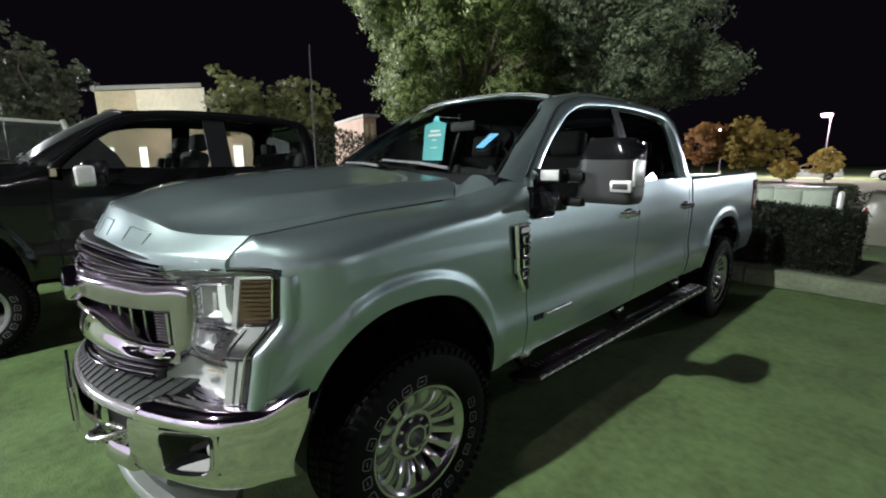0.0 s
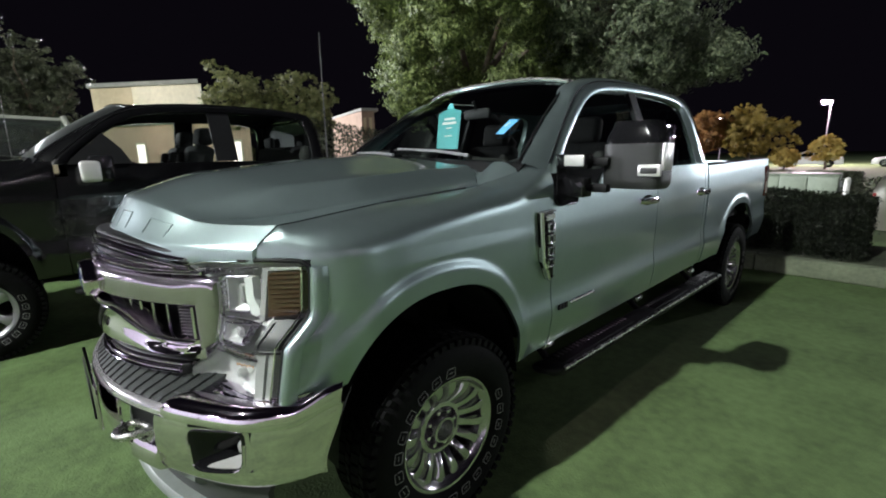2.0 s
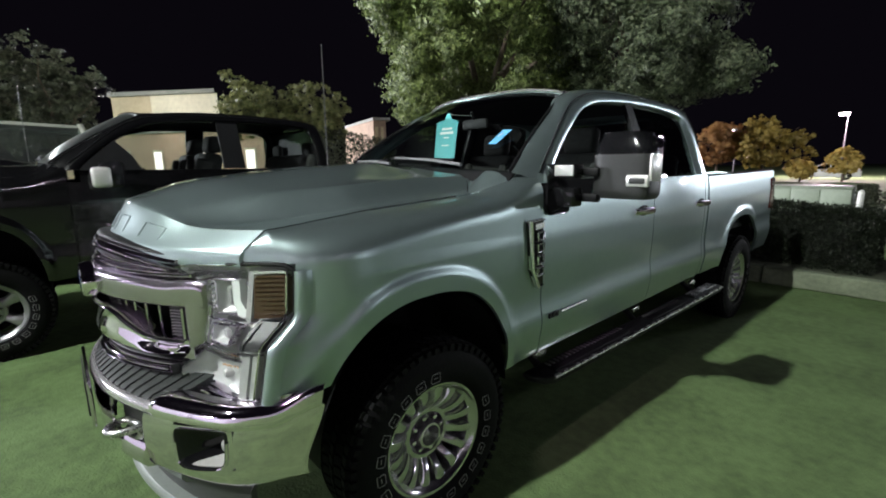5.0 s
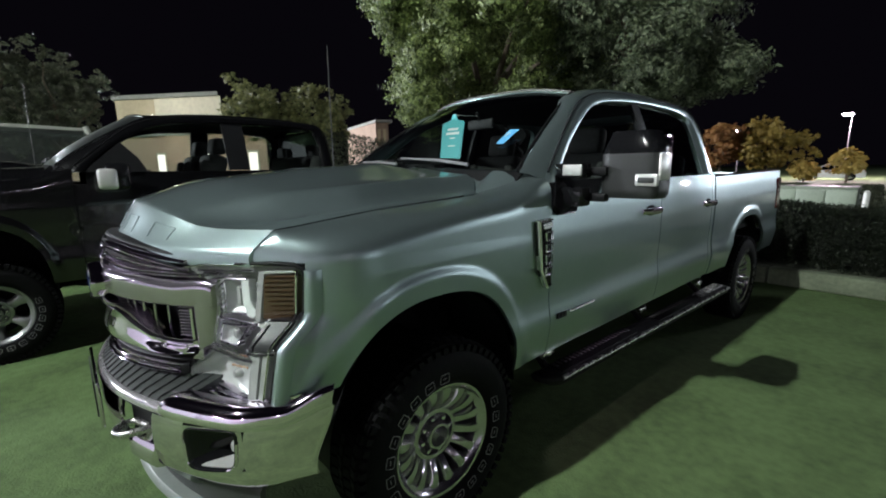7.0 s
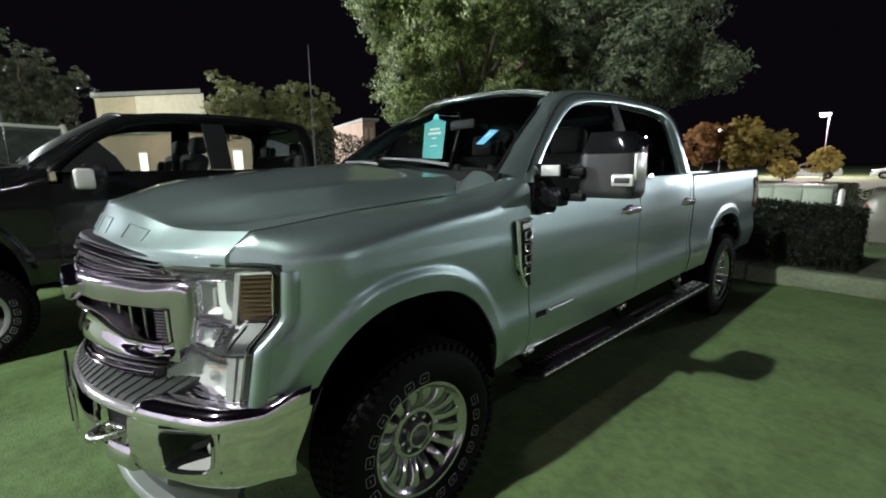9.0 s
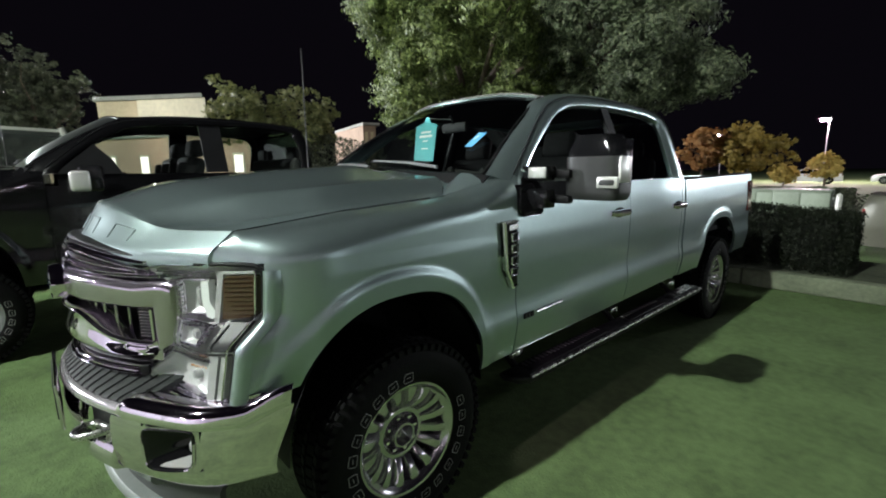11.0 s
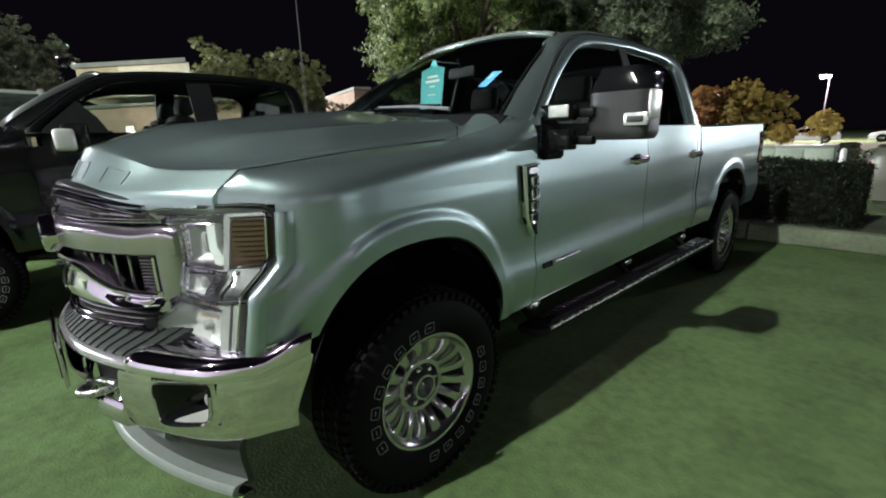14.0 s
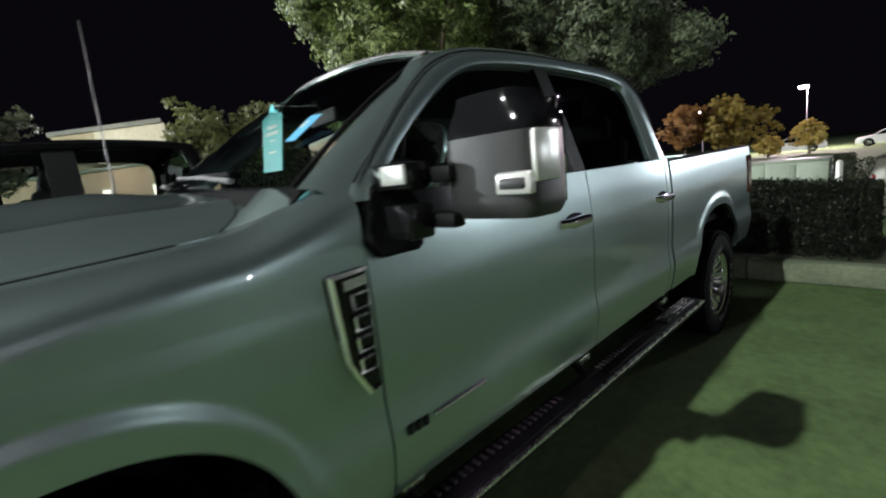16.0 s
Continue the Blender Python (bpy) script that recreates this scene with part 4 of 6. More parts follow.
def front_bumper(truck):
    b = new("front_bumper")
    b.parent = truck
    def pt(x, z, d=0.0):
        a = abs(x)
        up = 0.050 * smooth01((a - 0.92) / 0.07) * smooth01((z - 0.55) / 0.17) + 0.028 * smooth01((a - 0.72) / 0.27) * smooth01((0.70 - z) / 0.16)
        k = smooth01((a - 0.84) / 0.14)
        x -= (1 if x > 0 else -1) * 0.026 * smooth01((a - 0.86) / 0.13) * smooth01((0.74 - z) / 0.20)
        return (x - (1 if x > 0 else -1) * k * min(d, 0.0) * -0.5, bump_y(x) - d * (1 - 0.45 * k), z + up)
    def shell(xa, xb, prof, n=14):
        bm = bmesh.new()
        rows = []
        for i in range(n + 1):
            x = xa + (xb - xa) * i / n
            rows.append([pt(x, z, d) for z, d in prof(abs(x))])
        grid(bm, rows)
        rim(bm, (0, 0.006, 0))
        return bm
    top = ((0.806, -0.075), (0.807, -0.050), (0.804, -0.030), (0.797, -0.014), (0.787, -0.002), (0.775, 0.006), (0.763, 0.011), (0.752, 0.014), (0.743, 0.013), (0.737, 0.008), (0.735, -0.002))
    def roll(x):
        k = math.sqrt(max(1 - (1 - min((x - 0.525) / 0.08, 1)) ** 2, 0.0))
        e = 1 - 0.6 * smooth01((x - 0.90) / 0.08)
        return [(0.735 + (z - 0.735) * (0.30 + 0.70 * k), (d if d > 0 else d * e) - 0.025 * (1 - k)) for z, d in top]
    low = lambda x: ((0.738, -0.004), (0.715, 0.003), (0.68, 0.007), (0.64, 0.008), (0.60, 0.006), (0.560, 0.001), (0.528, -0.010), (0.510, -0.024), (0.496, -0.05))
    W, H, CX, CZ = 0.100, 0.082, 0.754, 0.654
    def pk(u, v, d):
        return pt(CX + W * u, CZ + H * v + 0.012 * u, d)
    flip = Matrix.Diagonal((-1, 1, 1, 1))
    for s in (-1, 1):
        P = lambda nm, bm, mat_, lab="": part(nm, bm, M[mat_], b, lab, flip if s < 0 else None)
        P("upper_roll", shell(0.527, 0.988, roll, 64), "chrome")
        P("side_face", shell(CX + W, 0.988, low, 26), "chrome")
        P("inner_face", shell(0.515, CX - W, low, 12), "chrome")
        P("lower_strip", shell(CX - W, CX + W, lambda x: ((CZ - H + 0.12 * (x - CX), 0.004), (0.560, 0.001), (0.528, -0.010), (0.510, -0.024), (0.496, -0.05)), 12), "chrome")
        # face round the fog lamp pocket, its dark rim and its walls
        bm = bmesh.new()
        rows = []
        for k in (1.0, 0.97, 0.93):
            row = []
            for u, v in POCKET:
                m = max(abs(u), abs(v)) if k == 1.0 else 1.0 / 0.94
                row.append(pk(u / m * k, v / m * k, 0.0055))
            rows.append(row)
        grid(bm, rows, close=True)
        P("pocket_face", bm, "chrome")
        bm = bmesh.new()
        rows = [[pk(u * k, v * k, d) for u, v in POCKET] for k, d in ((0.92, 0.004), (0.90, 0.012), (0.855, 0.010), (0.82, -0.010), (0.74, -0.06), (0.62, -0.12))]
        vs = grid(bm, rows, close=True)
        bm.faces.new(vs[-1])
        bmesh.ops.triangulate(bm, faces=[f for f in bm.faces if len(f.verts) > 4])
        P("fog_pocket", bm, "gloss_black")
        bm = bmesh.new()
        tube(bm, [pk(0.915 * u, 0.915 * v, 0.010) for u, v in POCKET[22:] + POCKET[:4]], 0.0042, 6)
        P("pocket_ring", bm, "chrome")
        bm = bmesh.new()
        rows = [[pk(u0 + (u1 - u0) * t, v, d) for t in (0, 0.3, 0.7, 1)] for u0, u1, v, d in ((-0.66, 0.74, -0.80, -0.004), (-0.45, 0.72, -0.74, -0.035), (0.05, 0.66, -0.58, -0.085), (0.25, 0.60, -0.45, -0.11))]
        grid(bm, rows)
        rim(bm, (0, 0, -0.004))
        P("pocket_ledge", bm, "cap_silver", "pale ledge in the fog lamp pocket")
        bm = bmesh.new()
        slab(bm, [(0.30, 0.55), (0.58, 0.30), (0.70, -0.55), (0.62, -0.62), (0.36, -0.10), (0.22, 0.30)], lambda u, v, d: pk(u, v, d - (0.75 - u) * 0.06), -0.05, -0.016)
        bmesh.ops.bevel(bm, geom=list(bm.edges), offset=0.003, segments=2, affect="EDGES")
        P("fog_lamp_bezel", bm, "chrome")
        bm = bmesh.new()
        lathe(bm, [(0.0, -0.006), (0.012, -0.005), (0.018, 0.0), (0.021, 0.006), (0.021, 0.02)], 20, "y", pk(0.48, 0.05, -0.022))
        P("fog_lamp", bm, "lens_grey")
        # tow hook: a loop of bent bar
        bm = bmesh.new()
        c = Vector(pt(0.372, 0.628, 0.0))
        tube(bm, resample([c + Vector(q) for q in ((0.075, 0.12, 0.012), (0.062, 0.03, 0.010), (0.040, -0.035, 0.004), (0.0, -0.055, 0), (-0.045, -0.035, 0), (-0.05, 0.01, 0), (-0.02, 0.03, 0.004), (0.04, 0.05, 0.006))], 26, 2), 0.0150, 10)
        P("tow_hook", bm, "satin")
        bm = bmesh.new()
        rows = [[pt(x, z, d - 0.02) for z, d in ((0.625, 0.0), (0.60, 0.026), (0.572, 0.038), (0.545, 0.040), (0.522, 0.028), (0.508, -0.02))] for x in [0.385 + 0.13 * i / 10 for i in range(11)]]
        grid(bm, rows)
        rim(bm, (0, 0.02, 0))
        P("hook_surround", bm, "chrome")
        P("center_face", shell(0.02, 0.31, low, 10), "chrome")
        bm = bmesh.new()
        grid(bm, [[pt(x, z, -0.035) for z in (0.75, 0.63, 0.51)] for x in (0.29, 0.36, 0.43, 0.53)])
        rim(bm, (0, 0.02, 0))
        P("hook_recess", bm, "black_plastic")
        # stepped filler between the roll and the lamp
        bm = bmesh.new()
        rows = []
        for x in [0.53 + 0.40 * i / 40 for i in range(41)]:
            b_ = bump_y(x) + 0.058
            a_ = max(lamp_y(min(x, 0.866), 0.79) + 0.012, b_ + 0.012)
            zz = 0.796 + 0.018 * smooth01((x - 0.86) / 0.08)
            rows.append([(x, a_ + (b_ - a_) * t, zz + h) for t, h in ((-0.4, 0.020), (0.0, 0.018), (0.04, 0.008), (0.26, 0.010), (0.30, 0.001), (0.55, 0.003), (0.60, -0.006), (0.88, -0.004), (1.0, 0.004))])
        grid(bm, rows)
        rim(bm, (0, 0, -0.02))
        P("filler_strip", bm, "chrome")
    # plate holder
    bm = bmesh.new()
    box(bm, (0, bump_y(0) - 0.020, 0.685), (0.46, 0.014, 0.19), 0.008)
    part("plate_holder", bm, M["chrome"], b)
    bm = bmesh.new()
    box(bm, (0, bump_y(0) - 0.030, 0.685), (0.32, 0.006, 0.15), 0.003)
    part("blank_plate", bm, M["black_plastic"], b)
    # sloping step pad along the top, with a bright nosing and cross ribs
    def pad_row(x, up=0.0):
        e, n_ = bump_y(x), nose(x) + 0.03
        return [(x, e - 0.002, 0.752 + up), (x, e + 0.014, 0.772 + up), (x, e + 0.03, 0.784 + up), (x, e + (n_ - e) * 0.6, 0.806 + up), (x, n_, 0.832 + up)]
    bm = bmesh.new()
    grid(bm, [pad_row(-0.60 + 1.2 * i / 59) for i in range(60)])
    rim(bm, (0, 0, -0.02))
    part("step_pad", bm, M["pad_dark"], b, "dark grey ribbed step pad")
    bm = bmesh.new()
    rows = [[pt(x, z, d) for z, d in ((0.773, -0.022), (0.776, -0.012), (0.770, 0.000), (0.758, 0.008), (0.744, 0.009), (0.736, 0.0), (0.735, -0.02))] for x in [-0.565 + 1.13 * i / 60 for i in range(61)]]
    grid(bm, rows)
    part("nosing", bm, M["nosing"], b, "pale bright nosing along the step pad")
    for k in range(25):
        bm = bmesh.new()
        tube(bm, pad_row(-0.570 + 1.14 * k / 24, 0.001)[1:], 0.0040, 6)
        part("pad_rib", bm, M["black_plastic"], b)


def air_dam(truck):
    def rows_of(prof, half, n=40):
        rows = []
        for i in range(n + 1):
            x = -half + 2 * half * i / n
            y = -0.95 + 0.34 * x * x
            rows.append([(x, y + d, z) for z, d in prof])
        bm = bmesh.new()
        grid(bm, rows)
        rim(bm, (0, 0.02, 0))
        return bm
    part("air_dam", rows_of(((0.52, 0.05), (0.47, 0.01), (0.42, 0.01), (0.35, 0.02), (0.32, 0.02)), 0.82), M["grey_plastic"], truck, "dark grey lower valance")
    part("valance_panel", rows_of(((0.515, 0.01), (0.49, -0.025), (0.45, -0.03), (0.43, -0.015), (0.42, 0.01)), 0.56), M["valance"], truck, "silver-grey panel under the bumper")
    part("air_dam_lip", rows_of(((0.338, 0.02), (0.334, -0.02), (0.320, -0.032), (0.304, -0.034), (0.292, -0.02), (0.288, 0.02)), 0.82), M["valance"], truck, "pale lip of the lower valance")


def running_board(truck, s):
    rb = new("running_board")
    rb.parent = truck
    prof = ((0.885, 0.435), (0.885, 0.455), (0.90, 0.465), (1.005, 0.462), (1.022, 0.452), (1.026, 0.432), (1.010, 0.405), (0.95, 0.395), (0.90, 0.410))
    bm = bmesh.new()
    rows = []
    for y, k, dx in ((0.70, 0.5, -0.05), (0.73, 0.85, -0.02), (0.79, 1, 0), (3.36, 1, 0), (3.42, 0.9, -0.015), (3.45, 0.6, -0.04)):
        rows.append([(s * (0.955 + (x - 0.955) * k + dx), y, 0.432 + (z - 0.432) * k - 0.004 * (y - 2)) for x, z in prof])
    vs = grid(bm, rows, close=True)
    bm.faces.new(vs[0])
    bm.faces.new(vs[-1])
    part("step_bar", bm, M["black_plastic"], rb)
    bm = bmesh.new()
    tube(bm, [(s * 1.016, y, 0.448 - 0.004 * (y - 2)) for y in (0.78, 1.2, 2.0, 2.8, 3.40)], 0.013, 8)
    part("edge_trim", bm, M["satin"], rb, "bright metal edge trim")
    for y0, y1 in ((0.82, 1.66), (2.0, 2.62), (2.80, 3.36)):
        bm = bmesh.new()
        box(bm, (s * 0.945, (y0 + y1) / 2, 0.466 - 0.004 * ((y0 + y1) / 2 - 2)), (0.105, y1 - y0, 0.008), 0.002)
        pad = part("tread_pad", bm, M["black_plastic"], rb)
        if y0 > 2.7:
            for k in range(4):
                bm = bmesh.new()
                box(bm, (s * (0.912 + 0.023 * k), (y0 + y1) / 2, 0.472 - 0.004 * ((y0 + y1) / 2 - 2)), (0.009, y1 - y0 - 0.04, 0.006), 0.0015, None, 1)
                part("tread_rib", bm, M["satin"], rb)
            continue
        n = int((y1 - y0) / 0.040)
        for k in range(n):
            y = y0 + 0.02 + 0.040 * k
            bm = bmesh.new()
            box(bm, (s * 0.928, y, 0.473 - 0.004 * (y - 2)), (0.040, 0.013, 0.008), 0.003, None, 1)
            part("tread_rib", bm, M["step_grey"], rb)
    for y in (0.82, 1.95, 3.02):
        bm = bmesh.new()
        tube(bm, [(s * 0.70, y, 0.56), (s * 0.80, y, 0.52), (s * 0.90, y, 0.44)], 0.022, 8)
        part("bracket", bm, M["dark_metal"], rb)
        bm = bmesh.new()
        box(bm, (s * 0.885, y, 0.535), (0.03, 0.10, 0.035), 0.008)
        part("bracket_clip", bm, M["satin"], rb)


def fender_badge(truck, s):
    bd = new("fender_badge")
    bd.parent = truck
    f = lambda u, v, d: (s * (body_x(u, v) + d), u, v)
    out = [(0.574, 1.302), (0.690, 1.308), (0.692, 0.975), (0.650, 0.960), (0.590, 1.065)]
    bm = bmesh.new()
    slab(bm, out, f, -0.01, 0.024)
    bmesh.ops.bevel(bm, geom=list(bm.edges), offset=0.005, segments=2, affect="EDGES")
    part("badge_body", bm, M["gloss_black"], bd)
    bm = bmesh.new()
    edge = ((0.690, 1.310), (0.570, 1.305), (0.584, 1.066), (0.646, 0.956), (0.690, 0.970))
    inner = ((0.690, 1.299), (0.586, 1.294), (0.599, 1.069), (0.654, 0.970), (0.690, 0.980))
    mid = [(a[0] + 0.35 * (b[0] - a[0]), a[1] + 0.35 * (b[1] - a[1])) for a, b in zip(edge, inner)]
    grid(bm, [[f(*m_, 0.004), f(*m_, 0.028), f(*b, 0.034), f(*b, 0.014)] for m_, b in zip(mid, inner)])
    part("badge_frame", bm, M["chrome_bright"], bd, "thin chrome surround")
    bm = bmesh.new()
    slab(bm, [(0.615, 1.284), (0.685, 1.290), (0.685, 1.264), (0.615, 1.258)], f, 0.0, 0.029)
    part("trim_mark", bm, M["chrome_bright"], bd)
    # four raised outline marks as plain shapes
    for k in range(4):
        z = 1.225 - 0.058 * k
        bm = bmesh.new()
        ring = [(0.632, z + 0.018), (0.682, z + 0.020), (0.682, z - 0.018), (0.634, z - 0.020), (0.632, z + 0.018)]
        tube(bm, [f(u, v, 0.027) for u, v in ring], 0.0045, 6)
        part("raised_mark", bm, M["chrome_bright"], bd)
    bm = bmesh.new()
    tube(bm, [f(u, 0.792 + 0.03 * (u - 0.87), 0.004) for u in (0.87, 0.93, 0.99, 1.05, 1.115)], 0.0075, 8)
    part("door_badge_strip", bm, M["chrome_bright"], bd, "narrow chrome strip on the front door")
    bm = bmesh.new()
    for u in (0.765, 0.795, 0.825):
        slab(bm, [(u, 0.800), (u + 0.02, 0.802), (u + 0.015, 0.775), (u - 0.003, 0.775)], f, 0.0, 0.010)
    part("door_badge_marks", bm, M["black_plastic"], bd)


def build_truck(name, label, paint, at, xf=None, wheels=((0, 0), (4.0, 0)), antenna_x=-0.70, tow=True, tinted="tinted"):
    T = thing(name, label, "pickup truck", at)
    P = lambda nm, bm, m, parent=T, lab="": part(nm, bm, m, parent, lab)
    made0 = set(bpy.data.objects)
    hd = P("hood", hood(), paint)
    # raised marks on the hood's nose as plain bars
    for x in (-0.36, -0.12, 0.12, 0.36):
        bm = bmesh.new()
        def on(u, d):
            return (u, hood_edge(u) + d, hood_z(u, hood_edge(u) + d) + 0.001)
        for a, b in (((x - 0.055, 0.030), (x - 0.055, 0.062)), ((x - 0.055, 0.062), (x + 0.055, 0.062)), ((x + 0.055, 0.062), (x + 0.055, 0.030))):
            tube(bm, [on(a[0] + (b[0] - a[0]) * t / 4, a[1] + (b[1] - a[1]) * t / 4) for t in range(5)], 0.0024, 6)
        part("raised_mark", bm, paint, hd)
    for s in (-1, 1):
        P("fender", fender(s), paint)
        bm = bmesh.new()
        tube(bm, [(s * 0.7465, y, hood_z(0.7425, y) - 0.001) for y in [hood_edge(0.745) + 0.012 + 0.96 * k / 40 for k in range(41)]], 0.0016, 6)
        P("hood_seal", bm, M["black_plastic"])
        dr = P("front_door", side_panel(0.712, 1.955, sill_z, lambda y: 1.470 - 0.095 * smooth01((1.26 - y) / 0.10), s, 44, 30), paint)
        bm = bmesh.new()
        grid(bm, [[(s * (body_x(y, min(z, 1.46)) - 0.014), y, z) for z in (1.35, 1.40, 1.44, 1.485)] for y in [0.80 + 0.48 * i / 12 for i in range(13)]])
        rim(bm, (-0.008 * s, 0, 0))
        part("window_step", bm, M["gloss_black"], dr)
        door_handle(dr, 1.80, 1.262, s)
        pane = part("window_pane", window_pane(s, 0.85, 1.90), M["glass"], dr)
        pane.visible_shadow = False
        dr2 = P("rear_door", side_panel(1.962, 2.905, sill_z, lambda y: 1.470, s, 24, 30), paint)
        door_handle(dr2, 2.82, 1.250, s)
        pane = part("window_pane", window_pane(s, 1.99, 2.80), M[tinted], dr2)
        pane.visible_shadow = False
        P("cab_corner", side_panel(2.912, 2.972, sill_z, lambda y: 1.475, s, 5, 30), paint)
        P("window_frame", window_frame(s), paint)
        bm = bmesh.new()
        rows = [[(s * (glass_x(z) - 0.012), y, z) for y in (1.895, 1.91, 1.98, 1.995)] for z in [1.475 + 0.49 * i / 8 for i in range(9)]]
        grid(bm, rows)
        rim(bm, (-0.03 * s, 0, 0))
        P("door_post", bm, M["black_plastic"])
        bm = bmesh.new()
        tube(bm, [(s * (glass_x(z) + 0.003), y, z) for y, z in resample(RAIL[1:-1], 60)], 0.0042, 6)
        P("door_seal", bm, M["black_plastic"])
        bm = bmesh.new()
        arc = [q for q in resample(RAIL, 70) if q[0] > 0.95 and q[1] > 1.72]
        mid_ = (1.9, 1.45)
        rows = []
        for y, z in arc:
            ln = math.hypot(y - mid_[0], z - mid_[1])
            uy, uz = (y - mid_[0]) / ln, (z - mid_[1]) / ln
            up = smooth01((y - 0.95) / 0.35) * smooth01((3.05 - y) / 0.15)
            rows.append([(s * (glass_x(z) - 0.010 - 0.085 * t * t * up - 0.012 * t), y + uy * 0.036 * t * up, z + max(uz, 0.6) * 0.036 * up * math.sin(math.pi / 2 * t)) for t in (0, 0.25, 0.5, 0.75, 1)])
        grid(bm, rows)
        rim(bm, (-0.03 * s, 0, -0.01))
        P("roof_side_rail", bm, paint)
        # windscreen pillar
        a = [p for p in resample(RAIL, 70) if p[0] <= 1.33 and p[1] < 1.98]
        bm = bmesh.new()
        rows = []
        for i, (y, z) in enumerate(a):
            v = i / (len(a) - 1)
            q = shield_point(0.965, v)
            e = (glass_x(z) - 0.012, y, z)
            rows.append([(s * (e[0] + (q[0] - e[0]) * t), e[1] + (q[1] - e[1]) * t, e[2] + (q[2] - e[2]) * t + 0.012 * math.sin(math.pi * t)) for t in (0, 0.3, 0.6, 0.85, 1)])
        grid(bm, rows)
        P("windscreen_pillar", bm, paint)
        bm = bmesh.new()
        tube(bm, [(s * q[0], q[1] - 0.004, q[2] + 0.006) for q in [shield_point(0.955, k / 16) for k in range(17)]], 0.008, 6)
        P("pillar_seal", bm, M["black_plastic"])
        # cargo bed
        ys = arch_columns(3.0, 5.02, REAR_ARCH[0], REAR_ARCH[1])
        ys = [3.0 + 0.5 * i / 8 for i in range(8)] + [y for y in ys if y >= 3.5]
        ys = sorted(set(round(y, 4) for y in ys))
        def low(y):
            return arch_z(y, REAR_ARCH[0], REAR_ARCH[1], REAR_ARCH[2], 0.62) if abs(y - REAR_ARCH[0]) < REAR_ARCH[1] else 0.625
        P("bed_side", side_panel(3.0, 5.02, low, lambda y: 1.452 + 0.012 * (y - 3), s, 0, 26, ys), paint)
        bm = bmesh.new()
        rows = [[(s * 0.955, y, 1.455 + 0.012 * (y - 3)), (s * 0.93, y, 1.466 + 0.012 * (y - 3)), (s * 0.86, y, 1.466 + 0.012 * (y - 3)), (s * 0.85, y, 1.44), (s * 0.85, y, 0.92)] for y in (3.0, 3.5, 4.2, 5.01)]
        grid(bm, rows)
        P("bed_rail", bm, M["black_plastic"], T, "black plastic bed rail cap")
        bm = bmesh.new()
        slab(bm, [(4.88, 1.395), (5.03, 1.405), (5.03, 1.05), (4.89, 1.06)], lambda u, v, d: (s * (body_x(u, v) + d), u, v), -0.05, 0.014)
        bmesh.ops.bevel(bm, geom=list(bm.edges), offset=0.01, segments=2, affect="EDGES")
        P("tail_light", bm, M["red_lens"], T, "dark red tail light")
        bm = bmesh.new()
        rows = [[(s * 0.60, REAR_ARCH[0] + 0.54 * math.cos(a_), 0.56 + 0.52 * math.sin(a_)), (s * 0.93, REAR_ARCH[0] + 0.54 * math.cos(a_), 0.56 + 0.52 * math.sin(a_))] for a_ in [math.pi * i / 16 for i in range(17)]]
        grid(bm, rows)
        P("rear_wheel_house", bm, M["black_plastic"])
        bm = bmesh.new()
        rows = [[(s * 0.55, FRONT_ARCH[0] + 0.50 * math.cos(a_), 0.52 + 0.555 * math.sin(a_)), (s * 0.94, FRONT_ARCH[0] + 0.49 * math.cos(a_), 0.52 + 0.555 * math.sin(a_))] for a_ in [math.pi * i / 16 for i in range(17)]]
        grid(bm, rows)
        P("front_wheel_house", bm, M["black_plastic"])
        running_board(T, s)
        if s > 0 or not tow:
            (tow_mirror if tow else plain_mirror)(T, s)
        headlight(T, s, paint)
        if tow:
            fender_badge(T, s)
    # roof
    bm = bmesh.new()
    rows = []
    for i in range(33):
        u = -1 + i / 16
        f = shield_point(u, 1.0)
        rr = []
        for j in range(24):
            t = j / 23
            y = f[1] + 0.0 + (2.945 - f[1]) * t
            z = f[2] + 0.030 * math.sin(math.pi * min(t * 1.1, 1)) ** 0.6 * (1 - 0.4 * u * u) - 0.085 * smooth01((t - 0.9) / 0.1) * (1 - 0.2 * abs(u))
            x = u * (0.67 + 0.055 * smooth01(t * 5))
            rr.append((x, y, z))
        rows.append(rr)
    grid(bm, rows)
    rim(bm, (0, 0, -0.02))
    P("roof", bm, paint)
    # Silver truck's roof edge gets bright metal to draw the lamp's highlight line.
    bm = bmesh.new()
    tube(bm, [(q[0], q[1] + 0.004, q[2] + 0.004) for q in [shield_point(-0.98 + 1.96 * k / 30, 1.0) for k in range(31)]], 0.009, 8)
    P("roof_front_trim", bm, M["nosing"] if tow else paint)
    bm = bmesh.new()
    grid(bm, [[shield_point(-0.96 + 1.92 * i / 30, 0.99 * j / 14) for j in range(15)] for i in range(31)])
    w = P("windscreen", bm, M["glass" if tow else "sheen_glass"])
    w.visible_shadow = False
    # black band at the top of the windscreen and cowl grille below it
    bm = bmesh.new()
    rows = [[(q[0], q[1] + 0.008, q[2] - 0.006) for q in [shield_point(-0.96 + 1.92 * i / 30, v) for v in (0.93, 0.96, 0.99)]] for i in range(31)]
    grid(bm, rows)
    P("windscreen_band", bm, M["black_plastic"])
    bm = bmesh.new()
    rows = []
